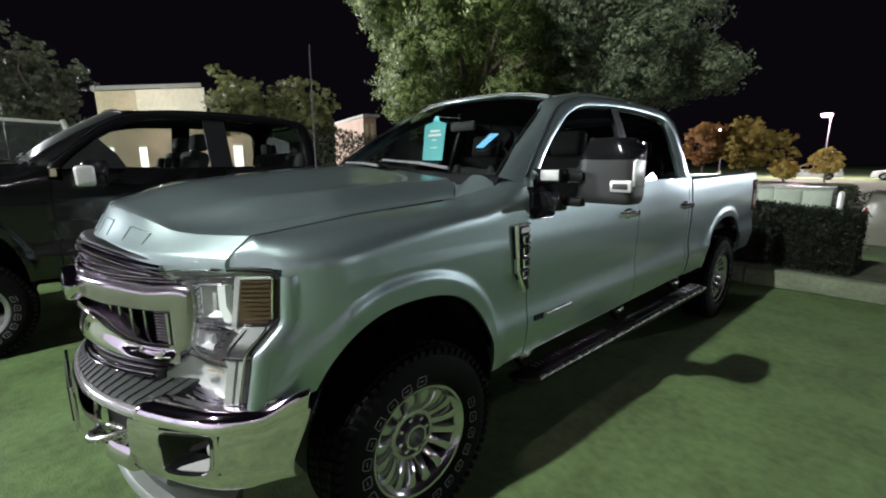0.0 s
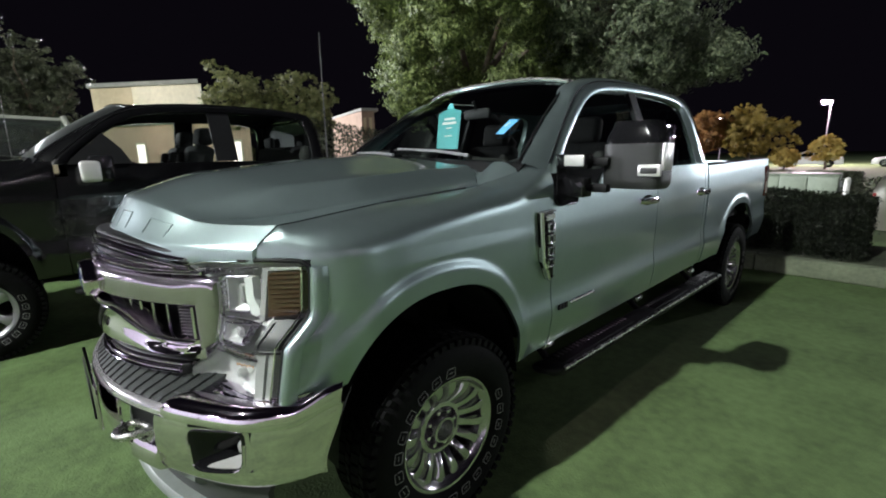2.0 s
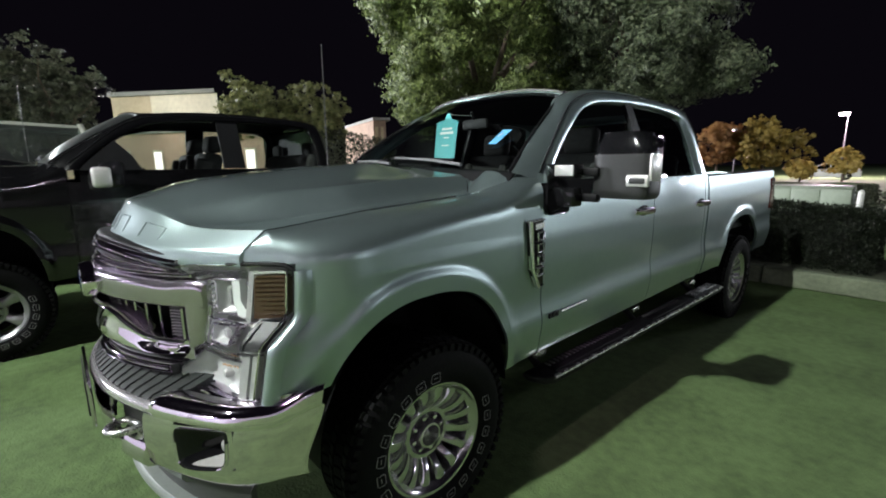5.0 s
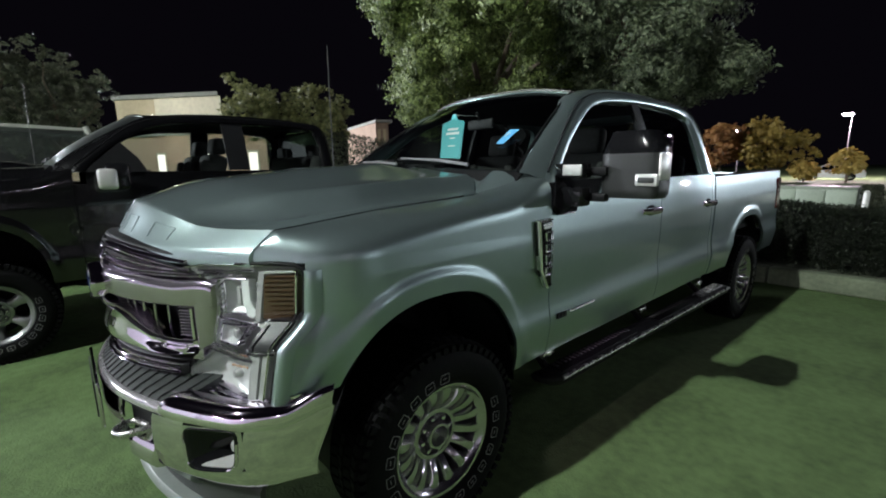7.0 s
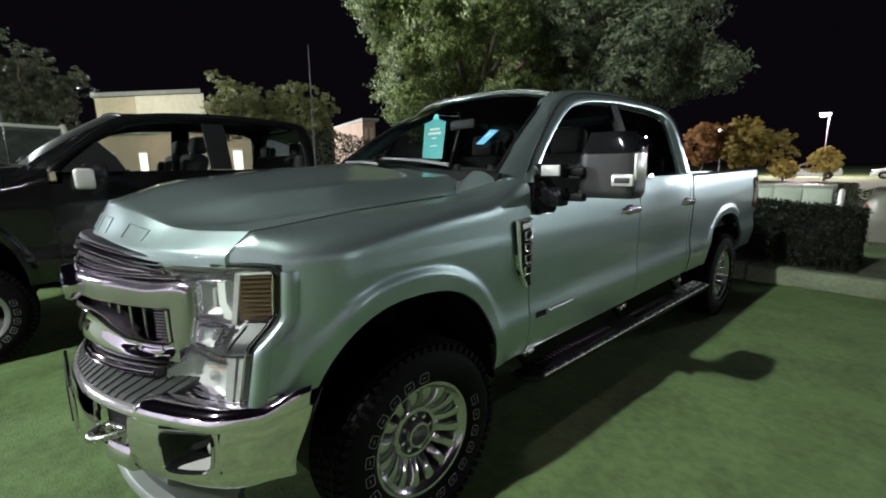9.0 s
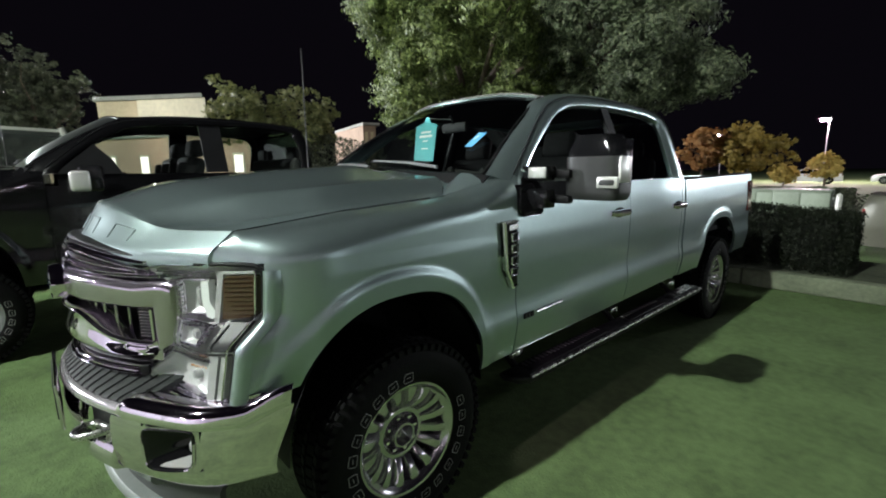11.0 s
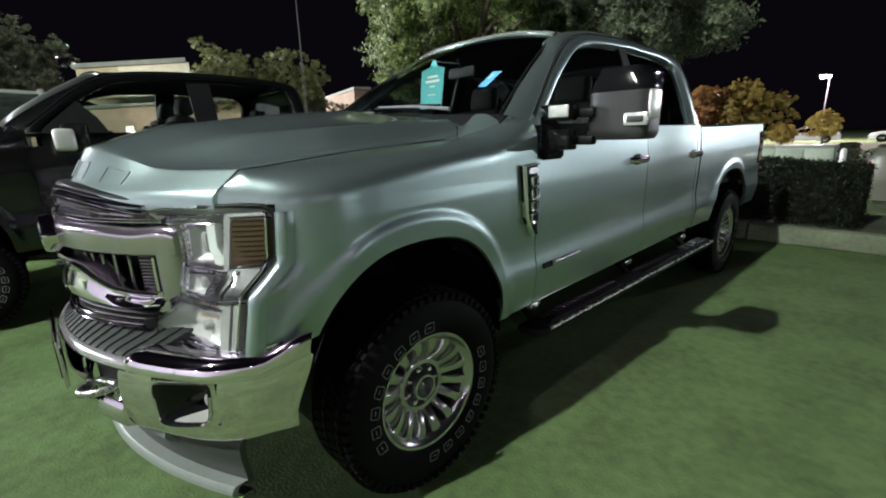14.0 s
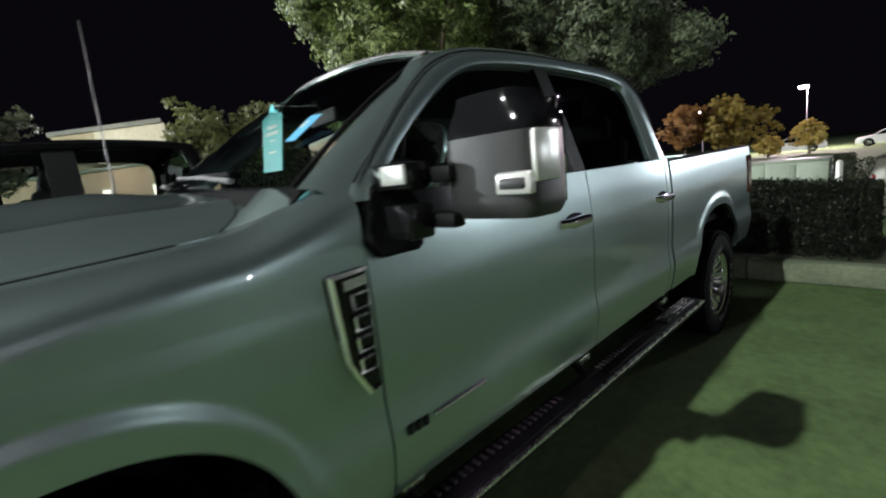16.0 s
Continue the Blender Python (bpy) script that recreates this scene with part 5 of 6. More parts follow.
    for i in range(31):
        u = -1 + i / 15
        q = shield_point(u * 0.97, 0.0)
        x = q[0]
        h = hood_rear(x)
        rows.append([(x, h - 0.01, hood_z(x, h) - 0.02), (x, (h + q[1]) / 2, min(hood_z(x, h) - 0.006, q[2] - 0.02)), (x, q[1], q[2] - 0.012), (x, q[1] + 0.03, q[2] + 0.006)])
    grid(bm, rows)
    rim(bm, (0, 0, -0.01))
    P("cowl_grille", bm, M["black_plastic"])
    for s in (-1, 1):
        bm = bmesh.new()
        rows = []
        for i in range(13):
            x = 0.60 + 0.270 * i / 12
            h, q = hood_rear(min(x, 0.745)) + 0.006 + 0.9 * max(x - 0.745, 0), shield_point(min(x / 0.875, 0.985), 0.0)
            e = max(q[1] - 0.01, h + 0.01)
            z0 = hood_z(min(x, 0.745), h) - 0.003 + 0.10 * max(x - 0.745, 0)
            rows.append([(s * x, h + (e - h) * t, z0 + (q[2] + 0.004 - z0) * smooth01((x - 0.60) / 0.12) * (1 - 0.45 * smooth01((x - 0.76) / 0.10)) * t) for t in (0, 0.2, 0.4, 0.6, 0.8, 1)])
        grid(bm, rows)
        rim(bm, (0, 0, -0.012))
        P("cowl_corner", bm, paint)
    for x0, x1 in ((0.52, -0.05), (-0.08, -0.60)):
        wp = new("wiper")
        wp.parent = T
        pts = [shield_point(u / 0.875, v) for u, v in ((x0 + 0.04, 0.02), (x0 - 0.2, 0.055), (x1, 0.085))]
        bm = bmesh.new()
        tube(bm, [(a_, b_ - 0.02, c_ + 0.018) for a_, b_, c_ in pts], [0.009, 0.008, 0.006], 8)
        part("wiper_arm", bm, M["rib_grey"], wp)
        pts = [shield_point(u / 0.875, v) for u, v in ((x0 - 0.06, 0.075), (x0 - 0.3, 0.085), (x1 - 0.06, 0.09))]
        bm = bmesh.new()
        tube(bm, [(a_, b_ - 0.008, c_ + 0.01) for a_, b_, c_ in pts], 0.007, 6)
        part("wiper_blade", bm, M["black_plastic"], wp)
    bm = bmesh.new()
    rows = [[(x, 2.965 - 0.02 * (z - 1.2), z) for x in (-0.93, -0.72)] for z in (0.6, 1.47)]
    box(bm, (0, 2.955, 1.02), (1.84, 0.03, 0.86), 0.01)
    P("cab_back", bm, paint)
    bm = bmesh.new()
    rows = [[(u * glass_x(z) * 0.93, 2.95 - 0.03 * smooth01((z - 1.8) / 0.2), z) for u in [-1 + k / 6 for k in range(13)]] for z in (1.45, 1.6, 1.8, 1.93)]
    grid(bm, rows)
    pane = P("rear_window", bm, M["tinted" if tow else "privacy_glass"])
    pane.visible_shadow = False
    bm = bmesh.new()
    box(bm, (0, 4.06, 0.92), (1.72, 2.12, 0.04))
    box(bm, (0, 3.03, 1.17), (1.72, 0.04, 0.52), 0.01)
    P("bed_floor", bm, M["black_plastic"])
    bm = bmesh.new()
    box(bm, (0, 5.015, 1.18), (1.60, 0.06, 0.56), 0.015)
    P("tailgate", bm, paint)
    bm = bmesh.new()
    box(bm, (0, 5.14, 0.70), (1.86, 0.18, 0.20), 0.05, None, 3)
    P("rear_bumper", bm, M["chrome"])
    bm = bmesh.new()
    for x in (-0.42, 0.42):
        box(bm, (x, 2.1, 0.56), (0.10, 5.9, 0.20), 0.01)
    for y in (0.0, 4.06):
        tube(bm, [(-0.8, y, 0.42), (-0.2, y, 0.42), (0.15, y, 0.42), (0.8, y, 0.42)], [0.06, 0.06, 0.14, 0.06], 12)
    box(bm, (0, -0.1, 0.80), (0.9, 1.2, 0.55), 0.05)
    box(bm, (0, 1.8, 0.62), (1.5, 2.2, 0.12), 0.02)
    P("chassis", bm, M["dark_metal"])
    grille(T)
    front_bumper(T)
    air_dam(T)
    cab_interior(T, M["cloth"])
    # mast antenna on the far front fender
    bm = bmesh.new()
    tube(bm, [(antenna_x, 0.405, 1.42), (antenna_x, 0.406, 1.52), (antenna_x - 0.015, 0.414, 2.0), (antenna_x - 0.03, 0.424, 2.40)], [0.012, 0.005, 0.0035, 0.0025], 6)
    P("antenna", bm, M["step_grey"])
    if xf is not None:
        seen = set()
        for o in T.children_recursive:
            if o.data and o.data not in seen:
                for v in o.data.vertices:
                    v.co = Vector((v.co.x, interp(v.co.y, xf), interp(v.co.z, ((0.0, 0.0), (1.47, 1.56), (2.06, 2.15), (2.5, 2.60)))))
                seen.add(o.data)
    for y, tw in wheels:
        for s in (-1, 1):
            wheel(T, pose(s * 0.845, y, 0.418, 0, 0, 0 if s > 0 else 180) @ pose(0, 0, 0, 0 if s > 0 else 180), M["wheel_alloy"] if tow else M["wheel_plain"], M["rubber"], True, 16 if tow else 6)
    return T


M["gloss_black"] = node_mat("gloss_black_plastic", (0.008, 0.008, 0.009), 0.10, vary=0.1, spec=0.4)
M["sidewall_ink"] = node_mat("dull_white_lettering", (0.28, 0.28, 0.27), 0.8, vary=0.2, scale=60)
M["cap_silver"] = node_mat("silver_cap", (0.62, 0.62, 0.60), 0.3, 0.4, vary=0.05)
M["wheel_alloy"] = node_mat("polished_wheel_alloy", (0.54, 0.52, 0.55), 0.17, 0.95, vary=0.04, scale=6)
M["rib_grey"] = node_mat("grey_moulded_ribs", (0.20, 0.20, 0.21), 0.4, 0.0, vary=0.08, scale=20)
M["privacy_glass"] = node_mat("black_privacy_glass", (0.010, 0.012, 0.012), 0.45, spec=0.25)
M["amber_dark"] = node_mat("dark_amber_ribs", (0.034, 0.017, 0.007), 0.8, spec=0.05)
M["chrome_bright"] = node_mat("bright_chrome", (0.86, 0.86, 0.88), 0.16, 0.85, vary=0.04, scale=14)
M["wheel_plain"] = node_mat("plain_wheel_alloy", (0.34, 0.34, 0.35), 0.3, 0.8, vary=0.06, scale=6)
M["lens_grey"] = node_mat("frosted_lens_grey", (0.36, 0.36, 0.355), 0.3, 0.0, vary=0.1, scale=30, coat=0.6)
M["amber_bright"] = node_mat("amber_ink", (0.55, 0.28, 0.12), 0.4)
M["lamp_grey"] = node_mat("lamp_bowl_grey", (0.50, 0.50, 0.50), 0.30, 0.12, vary=0.1, scale=20)
M["lamp_bright"] = node_mat("bright_reflector", (0.78, 0.79, 0.77), 0.22, 0.55, vary=0.08, scale=40)
M["white_plastic"] = node_mat("white_translucent_plastic", (0.75, 0.77, 0.75), 0.3, vary=0.05)
M["pad_dark"] = node_mat("dark_step_rubber", (0.022, 0.025, 0.024), 0.6, spec=0.25, vary=0.2, scale=20, bump=0.2, bump_scale=200)
M["step_grey"] = node_mat("grey_step_rubber", (0.10, 0.10, 0.10), 0.3, 0.5, vary=0.15, scale=20, bump=0.2, bump_scale=200)
M["lamp_dark"] = node_mat("dim_lamp_bowl", (0.38, 0.38, 0.375), 0.32, 0.1, vary=0.1, scale=20)
M["post_grey"] = node_mat("satin_grey_post", (0.50, 0.44, 0.52), 0.15, 0.95, vary=0.06, scale=14)
M["nosing"] = node_mat("worn_bright_nosing", (0.60, 0.58, 0.60), 0.20, 0.8, vary=0.08, scale=20)
M["pale_card"] = node_mat("pale_aqua_card", (0.45, 0.66, 0.64), 0.5, vary=0.06, scale=10)
M["van_paint"] = node_mat("pale_van_paint", (0.30, 0.31, 0.27), 0.35, 0.0, vary=0.05, scale=3, coat=0.6)
M["valance"] = node_mat("silver_grey_valance", (0.20, 0.22, 0.21), 0.4, 0.3, vary=0.08, scale=10)

silver = build_truck("pickup_truck", "silver crew-cab pickup truck with chrome grille, parked on the lot", M["silver"], pose(0, 0, 0))
black = build_truck("pickup_truck", "black crew-cab pickup truck parked beside the silver one", M["black_paint"], pose(-3.68, -1.65, 0),
                    xf=((-1.1, -1.05), (0.0, 0.0), (0.7, 0.62), (1.34, 1.27), (1.895, 1.91), (1.995, 2.12), (2.80, 2.965), (2.97, 3.10), (5.2, 5.40)), wheels=((0, 0), (4.12, 0)), tow=False, tinted="glass")

# cards behind the windscreen of the silver pickup
card = thing("hang_tag", "teal card hanging from the inside mirror of the silver pickup", "tag", pose(0, 0, 0))
bm = bmesh.new()
slab(bm, [(-0.105, 1.615), (0.098, 1.612), (0.103, 1.850), (0.035, 1.868), (0.012, 1.905), (-0.012, 1.905), (-0.035, 1.868), (-0.112, 1.850)], lambda u, v, d: (u, 0.905 + 0.15 * (v - 1.6) + d, v), 0.0, 0.003)
part("card", bm, M["teal"], card)
for z, w_, h in ((1.800, 0.10, 0.014), (1.772, 0.13, 0.016), (1.745, 0.05, 0.008), (1.695, 0.07, 0.006)):
    bm = bmesh.new()
    slab(bm, [(-w_ / 2, z), (w_ / 2, z), (w_ / 2, z + h), (-w_ / 2, z + h)], lambda u, v, d: (u, 0.905 + 0.15 * (v - 1.6) + d, v), -0.0015, -0.0005)
    part("print_bar", bm, M["white_print"], card)
bm = bmesh.new()
tube(bm, [(0, 0.95, 1.90), (0.0, 1.05, 1.90), (0, 1.17, 1.905)], 0.003, 6)
part("hook", bm, M["white_plastic"], card)
pale = thing("hang_tag", "pale aqua card hanging in the windscreen of the black pickup", "tag", pose(-3.50, -0.81, 1.725))
bm = bmesh.new()
slab(bm, [(-0.05, 0.0), (0.05, 0.004), (0.048, 0.105), (0.018, 0.12), (0.0, 0.145), (-0.018, 0.12), (-0.052, 0.10)], lambda u, v, d: (u, 0.12 * v + d, v), 0.0, 0.003)
part("card", bm, M["pale_card"], pale)
bm = bmesh.new()
tube(bm, [(0, 0.02, 0.14), (0.0, 0.06, 0.17), (0, 0.12, 0.19)], 0.003, 6)
part("hook", bm, M["white_plastic"], pale)
tag = thing("paper_tag", "light blue paper tag inside the windscreen of the silver pickup", "tag", pose(0, 0, 0))
bm = bmesh.new()
a, b, c, d = Vector((0.612, 0.80, 1.755)), Vector((0.668, 0.81, 1.752)), Vector((0.634, 0.72, 1.675)), Vector((0.590, 0.71, 1.678))
n_ = (b - a).cross(d - a).normalized() * 0.002
vs = [bm.verts.new(q + n_ * k) for k in (0, 1) for q in (a, b, c, d)]
for f_ in ((0, 1, 2, 3), (7, 6, 5, 4), (0, 4, 5, 1), (1, 5, 6, 2), (2, 6, 7, 3), (3, 7, 4, 0)):
    bm.faces.new([vs[i] for i in f_])
part("paper", bm, M["blue"], tag)
bm = bmesh.new()
m_ = (a + b + c + d) / 4
tube(bm, [m_ - (b - a) * 0.2 - n_, m_ + (a - d) * 0.25 - n_], 0.0035, 5)
part("print_bar", bm, M["white_print"], tag)

# ---- ground, kerb, planting ----
bm = bmesh.new()
grid(bm, [[(x, y, 0) for y in (-300, -60, -12, 0, 5.75, 20, 80, 400)] for x in (-400, -60, -12, 0, 12, 60, 400)])
tagged(part("ground", bm, M["asphalt"], smooth=0), "weathered concrete parking lot", "ground", kind="structure")

kerb = thing("kerb", "pale concrete kerb along the planting bed", "kerb", kind="structure")
for k in range(14):
    x0 = -16 + 2.4 * k
    bm = bmesh.new()
    box(bm, (x0 + 1.197, 5.85, 0.11), (2.388, 0.20, 0.22), 0.025, None, 3)
    part("kerb_stone", bm, M["kerb"], kerb)
bm = bmesh.new()
rows = [[(x, y, 0.165 + 0.03 * noise.noise((x * 0.8, y * 0.8, 0))) for y in (5.93, 6.4, 6.9, 7.4, 7.8)] for x in [-16 + 1.2 * i for i in range(28)]]
grid(bm, rows)
rim(bm, (0, 0, -0.16))
tagged(part("planting_bed", bm, M["soil"]), "dark soil of the planting bed", "ground", kind="structure")


def crown_points(center, radii, boughs, per, spread, rng, low=-0.75):
    """Points on the outer halves of many uneven boughs that make up a crown, with gaps between them."""
    out, face = [], []
    for _ in range(boughs):
        d = rng.normal(0, 1, 3)
        d /= np.linalg.norm(d)
        d[2] = max(d[2], low)
        r = rng.uniform(0.30, 1.0) ** 0.5 * (0.80 + 0.35 * noise.noise(Vector(d) * 1.9 + Vector(center)))
        c = np.array(center) + d * np.array(radii) * r
        size = spread * rng.uniform(0.55, 1.35)
        n = int(per / 20 * rng.uniform(0.6, 1.3))
        e = rng.normal(0, 1, (n, 3)) + 0.55 * d + np.array((0, 0, 0.35))
        e /= np.maximum(np.linalg.norm(e, axis=1)[:, None], 1e-6)
        lump = np.array([1 + 0.45 * noise.noise(Vector(q) * 2.6 + Vector(c)) for q in e])[:, None]
        twig = c + e * size * lump * rng.uniform(0.25, 1, (n, 1)) ** 0.4 * np.array((1, 1, 0.8))
        out.append(np.repeat(twig, 20, 0) + rng.normal(0, 0.10 * spread, (n * 20, 3)) * np.array((1, 1, 0.7)))
        face.append(np.repeat(e, 20, 0) + rng.normal(0, 0.33, (n * 20, 3)))
    return np.concatenate(out), np.concatenate(face)


def leaf_mesh(pts, size, rng, face=None):
    n = len(pts)
    d = rng.normal(0, 1, (n, 3)) + np.array((0, 0, 0.3)) if face is None else face.copy()
    d /= np.linalg.norm(d, axis=1)[:, None]
    r = rng.normal(0, 1, (n, 3))
    u = np.cross(d, r)
    u /= np.linalg.norm(u, axis=1)[:, None]
    v = np.cross(d, u)
    k = (size * rng.uniform(0.6, 1.35, n))[:, None]
    q = np.stack([pts - u * k, pts + v * k * 0.45 + d * k * 0.15, pts + u * k, pts - v * k * 0.45 + d * k * 0.15], 1).reshape(-1, 3)
    me = bpy.data.meshes.new("crown")
    me.from_pydata(q.tolist(), [], np.arange(4 * n).reshape(-1, 4).tolist())
    return me


def tree(label, base, height, center, radii, clumps, per, spread, leaf, size, seed, trunk_r=0.16, limbs=7, mat_="leaf", group=""):
    rng = np.random.default_rng(seed)
    T = thing("tree", label, "tree", pose(*base), group)
    bm = bmesh.new()
    top = Vector((center[0] * 0.4, center[1] * 0.4, center[2] - 0.3 * radii[2]))
    tube(bm, [(0, 0, -0.05), (0.02, 0.01, 0.3), tuple(top * 0.6), tuple(top)], [trunk_r * 1.4, trunk_r, trunk_r * 0.8, trunk_r * 0.6], 10)
    part("trunk", bm, M["bark"], T)
    for k in range(limbs):
        a = 2 * math.pi * (k + rng.uniform(-0.3, 0.3)) / limbs
        e = Vector((center[0] + radii[0] * 0.75 * math.cos(a), center[1] + radii[1] * 0.75 * math.sin(a), center[2] + radii[2] * rng.uniform(-0.2, 0.6)))
        s0 = top * rng.uniform(0.65, 0.98)
        mid = s0.lerp(e, 0.5) + Vector((0, 0, 0.12 * radii[2]))
        bm = bmesh.new()
        tube(bm, [s0, s0.lerp(mid, 0.5), mid, mid.lerp(e, 0.5) + Vector(rng.normal(0, 0.06, 3)), e], [trunk_r * 0.5, trunk_r * 0.4, trunk_r * 0.28, trunk_r * 0.18, trunk_r * 0.06], 7)
        part("limb", bm, M["bark"], T)
    pts, face = crown_points(center, radii, clumps, per, spread, rng)
    me = leaf_mesh(pts, size, rng, face)
    me.materials.append(M[mat_])
    ob = new("crown", me)
    ob.parent = T
    tagged(ob, kind="stuff")
    return T


tree("large green oak with a dense lit crown behind the silver pickup", (-6.2, 7.8, 0.16), 8, (0, 0, 4.50), (4.1, 3.4, 3.4), 92, 2300, 0.66, "leaf", 0.050, 3, 0.20, 9)
tree("oak with leaf colour dulled for its lack of light, beside the lit one", (-2.9, 9.4, 0.0), 8, (0, 0, 4.75), (2.5, 2.4, 3.3), 52, 2200, 0.66, "leaf", 0.050, 4, 0.18, 8, "leaf_dim")
tree("olive green tree before a cream building", (-24.3, 7.7, 0), 6, (0, 0, 4.7), (1.9, 1.9, 2.2), 60, 320, 0.6, "leaf", 0.07, 5, 0.10, 6, "leaf_far")
tree("olive green tree before a cream building", (-23.0, 10.9, 0), 6, (0, 0, 4.4), (2.3, 2.3, 2.2), 75, 320, 0.6, "leaf", 0.07, 6, 0.10, 6, "leaf_far")
tree("dark green tree behind parked cars", (-21.5, -0.9, 0), 7, (0, 0, 4.1), (2.1, 2.1, 2.5), 80, 320, 0.6, "leaf", 0.07, 8, 0.12, 6, "leaf_dark")
tree("dark green tree behind parked cars", (-22.5, -3.4, 0), 7, (0, 0, 4.6), (2.6, 2.4, 2.7), 80, 320, 0.6, "leaf", 0.07, 9, 0.12, 6, "leaf_dark")
tree("autumn tree with rusty orange leaves across the lot", (-6.9, 28.5, 0), 5, (0, 0, 2.55), (1.4, 1.4, 1.5), 55, 300, 0.45, "leaf", 0.07, 11, 0.10, 6, "leaf_rust")
tree("autumn tree with yellow green leaves across the lot", (-4.8, 29.2, 0), 5, (0, 0, 2.5), (2.0, 1.8, 1.7), 75, 320, 0.5, "leaf", 0.07, 12, 0.10, 6, "leaf_olive")
tree("small golden tree lit by a street lamp", (-3.3, 46.0, 0), 4, (0, 0, 1.6), (1.3, 1.3, 1.35), 50, 240, 0.45, "leaf", 0.08, 13, 0.08, 6, "leaf_gold")
tree("small pale golden tree lit by a street lamp", (-5.8, 45.0, 0), 3, (0, 0, 0.9), (1.1, 1.1, 0.8), 40, 240, 0.4, "leaf", 0.08, 14, 0.07, 6, "leaf_gold")

# clipped hedge
rng = np.random.default_rng(21)
hedge = thing("hedge", "clipped green hedge in the planting bed, its shade in the leaf colour", "hedge", pose(0, 0, 0.16))
n = 48000
u = rng.uniform(0, 1, (n, 3))
pts = np.stack([-3.2 + 4.95 * u[:, 0], 6.25 + 0.95 * u[:, 1], 0.06 + 0.74 * u[:, 2]], 1)
face = rng.integers(0, 4, n)
pts[:, 1] = np.where(face == 0, 6.25 + rng.normal(0, 0.03, n), pts[:, 1])
pts[:, 2] = np.where(face == 1, 0.80 + rng.normal(0, 0.025, n), pts[:, 2])
pts[:, 0] = np.where(face == 2, 1.75 + rng.normal(0, 0.03, n), pts[:, 0])
pts[:, 2] += 0.03 * np.sin(pts[:, 0] * 3.1) + 0.02 * np.sin(pts[:, 1] * 7)
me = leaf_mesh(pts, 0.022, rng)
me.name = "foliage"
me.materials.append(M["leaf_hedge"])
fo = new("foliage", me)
fo.parent = hedge
tagged(fo, kind="stuff")
# Solid dark box puts the hedge's inner shade behind its leaves.
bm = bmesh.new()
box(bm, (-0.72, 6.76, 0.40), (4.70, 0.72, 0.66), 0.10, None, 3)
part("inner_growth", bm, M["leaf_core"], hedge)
for x in (-2.6, -1.6, -0.6, 0.4, 1.3):
    bm = bmesh.new()
    tube(bm, [(x, 6.7, 0.0), (x + 0.02, 6.7, 0.3), (x - 0.05, 6.74, 0.7)], [0.03, 0.022, 0.01], 7)
    part("stem", bm, M["bark"], hedge)

# ---- utility cabinets and bollard beyond the hedge ----
def utility_cabinet(x0, x1, y, z, label):
    c = thing("utility_cabinet", label, "utility cabinet", pose((x0 + x1) / 2, y, 0))
    w_ = x1 - x0
    bm = bmesh.new()
    box(bm, (0, 0.35, z / 2 - 0.02), (w_, 0.7, z - 0.04), 0.015)
    part("body", bm, M["cabinet"], c)
    bm = bmesh.new()
    box(bm, (0, 0.35, z - 0.02), (w_ + 0.04, 0.76, 0.05), 0.012)
    part("lid", bm, M["cabinet"], c)
    for s in (-1, 1):
        bm = bmesh.new()
        box(bm, (s * w_ / 4, -0.008, z / 2 - 0.01), (w_ / 2 - 0.03, 0.02, z - 0.14), 0.006)
        d = part("cabinet_door", bm, M["cabinet"], c)
        bm = bmesh.new()
        box(bm, (s * 0.05, -0.025, z / 2), (0.02, 0.02, 0.10), 0.004)
        part("handle", bm, M["pole"], d)
    return c


utility_cabinet(-0.15, 0.92, 12.0, 1.02, "pale green metal utility cabinet behind the hedge")
utility_cabinet(-0.95, -0.25, 12.6, 0.99, "pale green metal utility cabinet behind the hedge")
bo = thing("bollard", "white-painted steel bollard beside the cabinet", "bollard", pose(1.10, 11.6, 0))
bm = bmesh.new()
lathe(bm, [(0.0, 0.98), (0.03, 0.97), (0.05, 0.94), (0.055, 0.90), (0.055, 0.0)], 16, "z")
part("post", bm, M["white_paint"], bo)


for x0, x1, y0, y1, top, n, lab in ((0.98, 1.28, 12.0, 12.6, 1.06, 2500, "clipped box hedge beside the utility cabinet"), (-6.0, 9.0, 15.2, 15.9, 0.80, 14000, "low dark hedge behind the utility cabinets")):
    rng = np.random.default_rng(int(40 + x1))
    hg = thing("hedge", lab, "hedge")
    q = rng.uniform(0, 1, (n, 3))
    me = leaf_mesh(np.stack([x0 + (x1 - x0) * q[:, 0], y0 + (y1 - y0) * q[:, 1] ** 2, 0.05 + (top - 0.05) * q[:, 2] ** 0.8], 1), 0.05, rng)
    me.name = "foliage"
    me.materials.append(M["leaf_dark"])
    o_ = new("foliage", me)
    o_.parent = hg
    tagged(o_, kind="stuff")


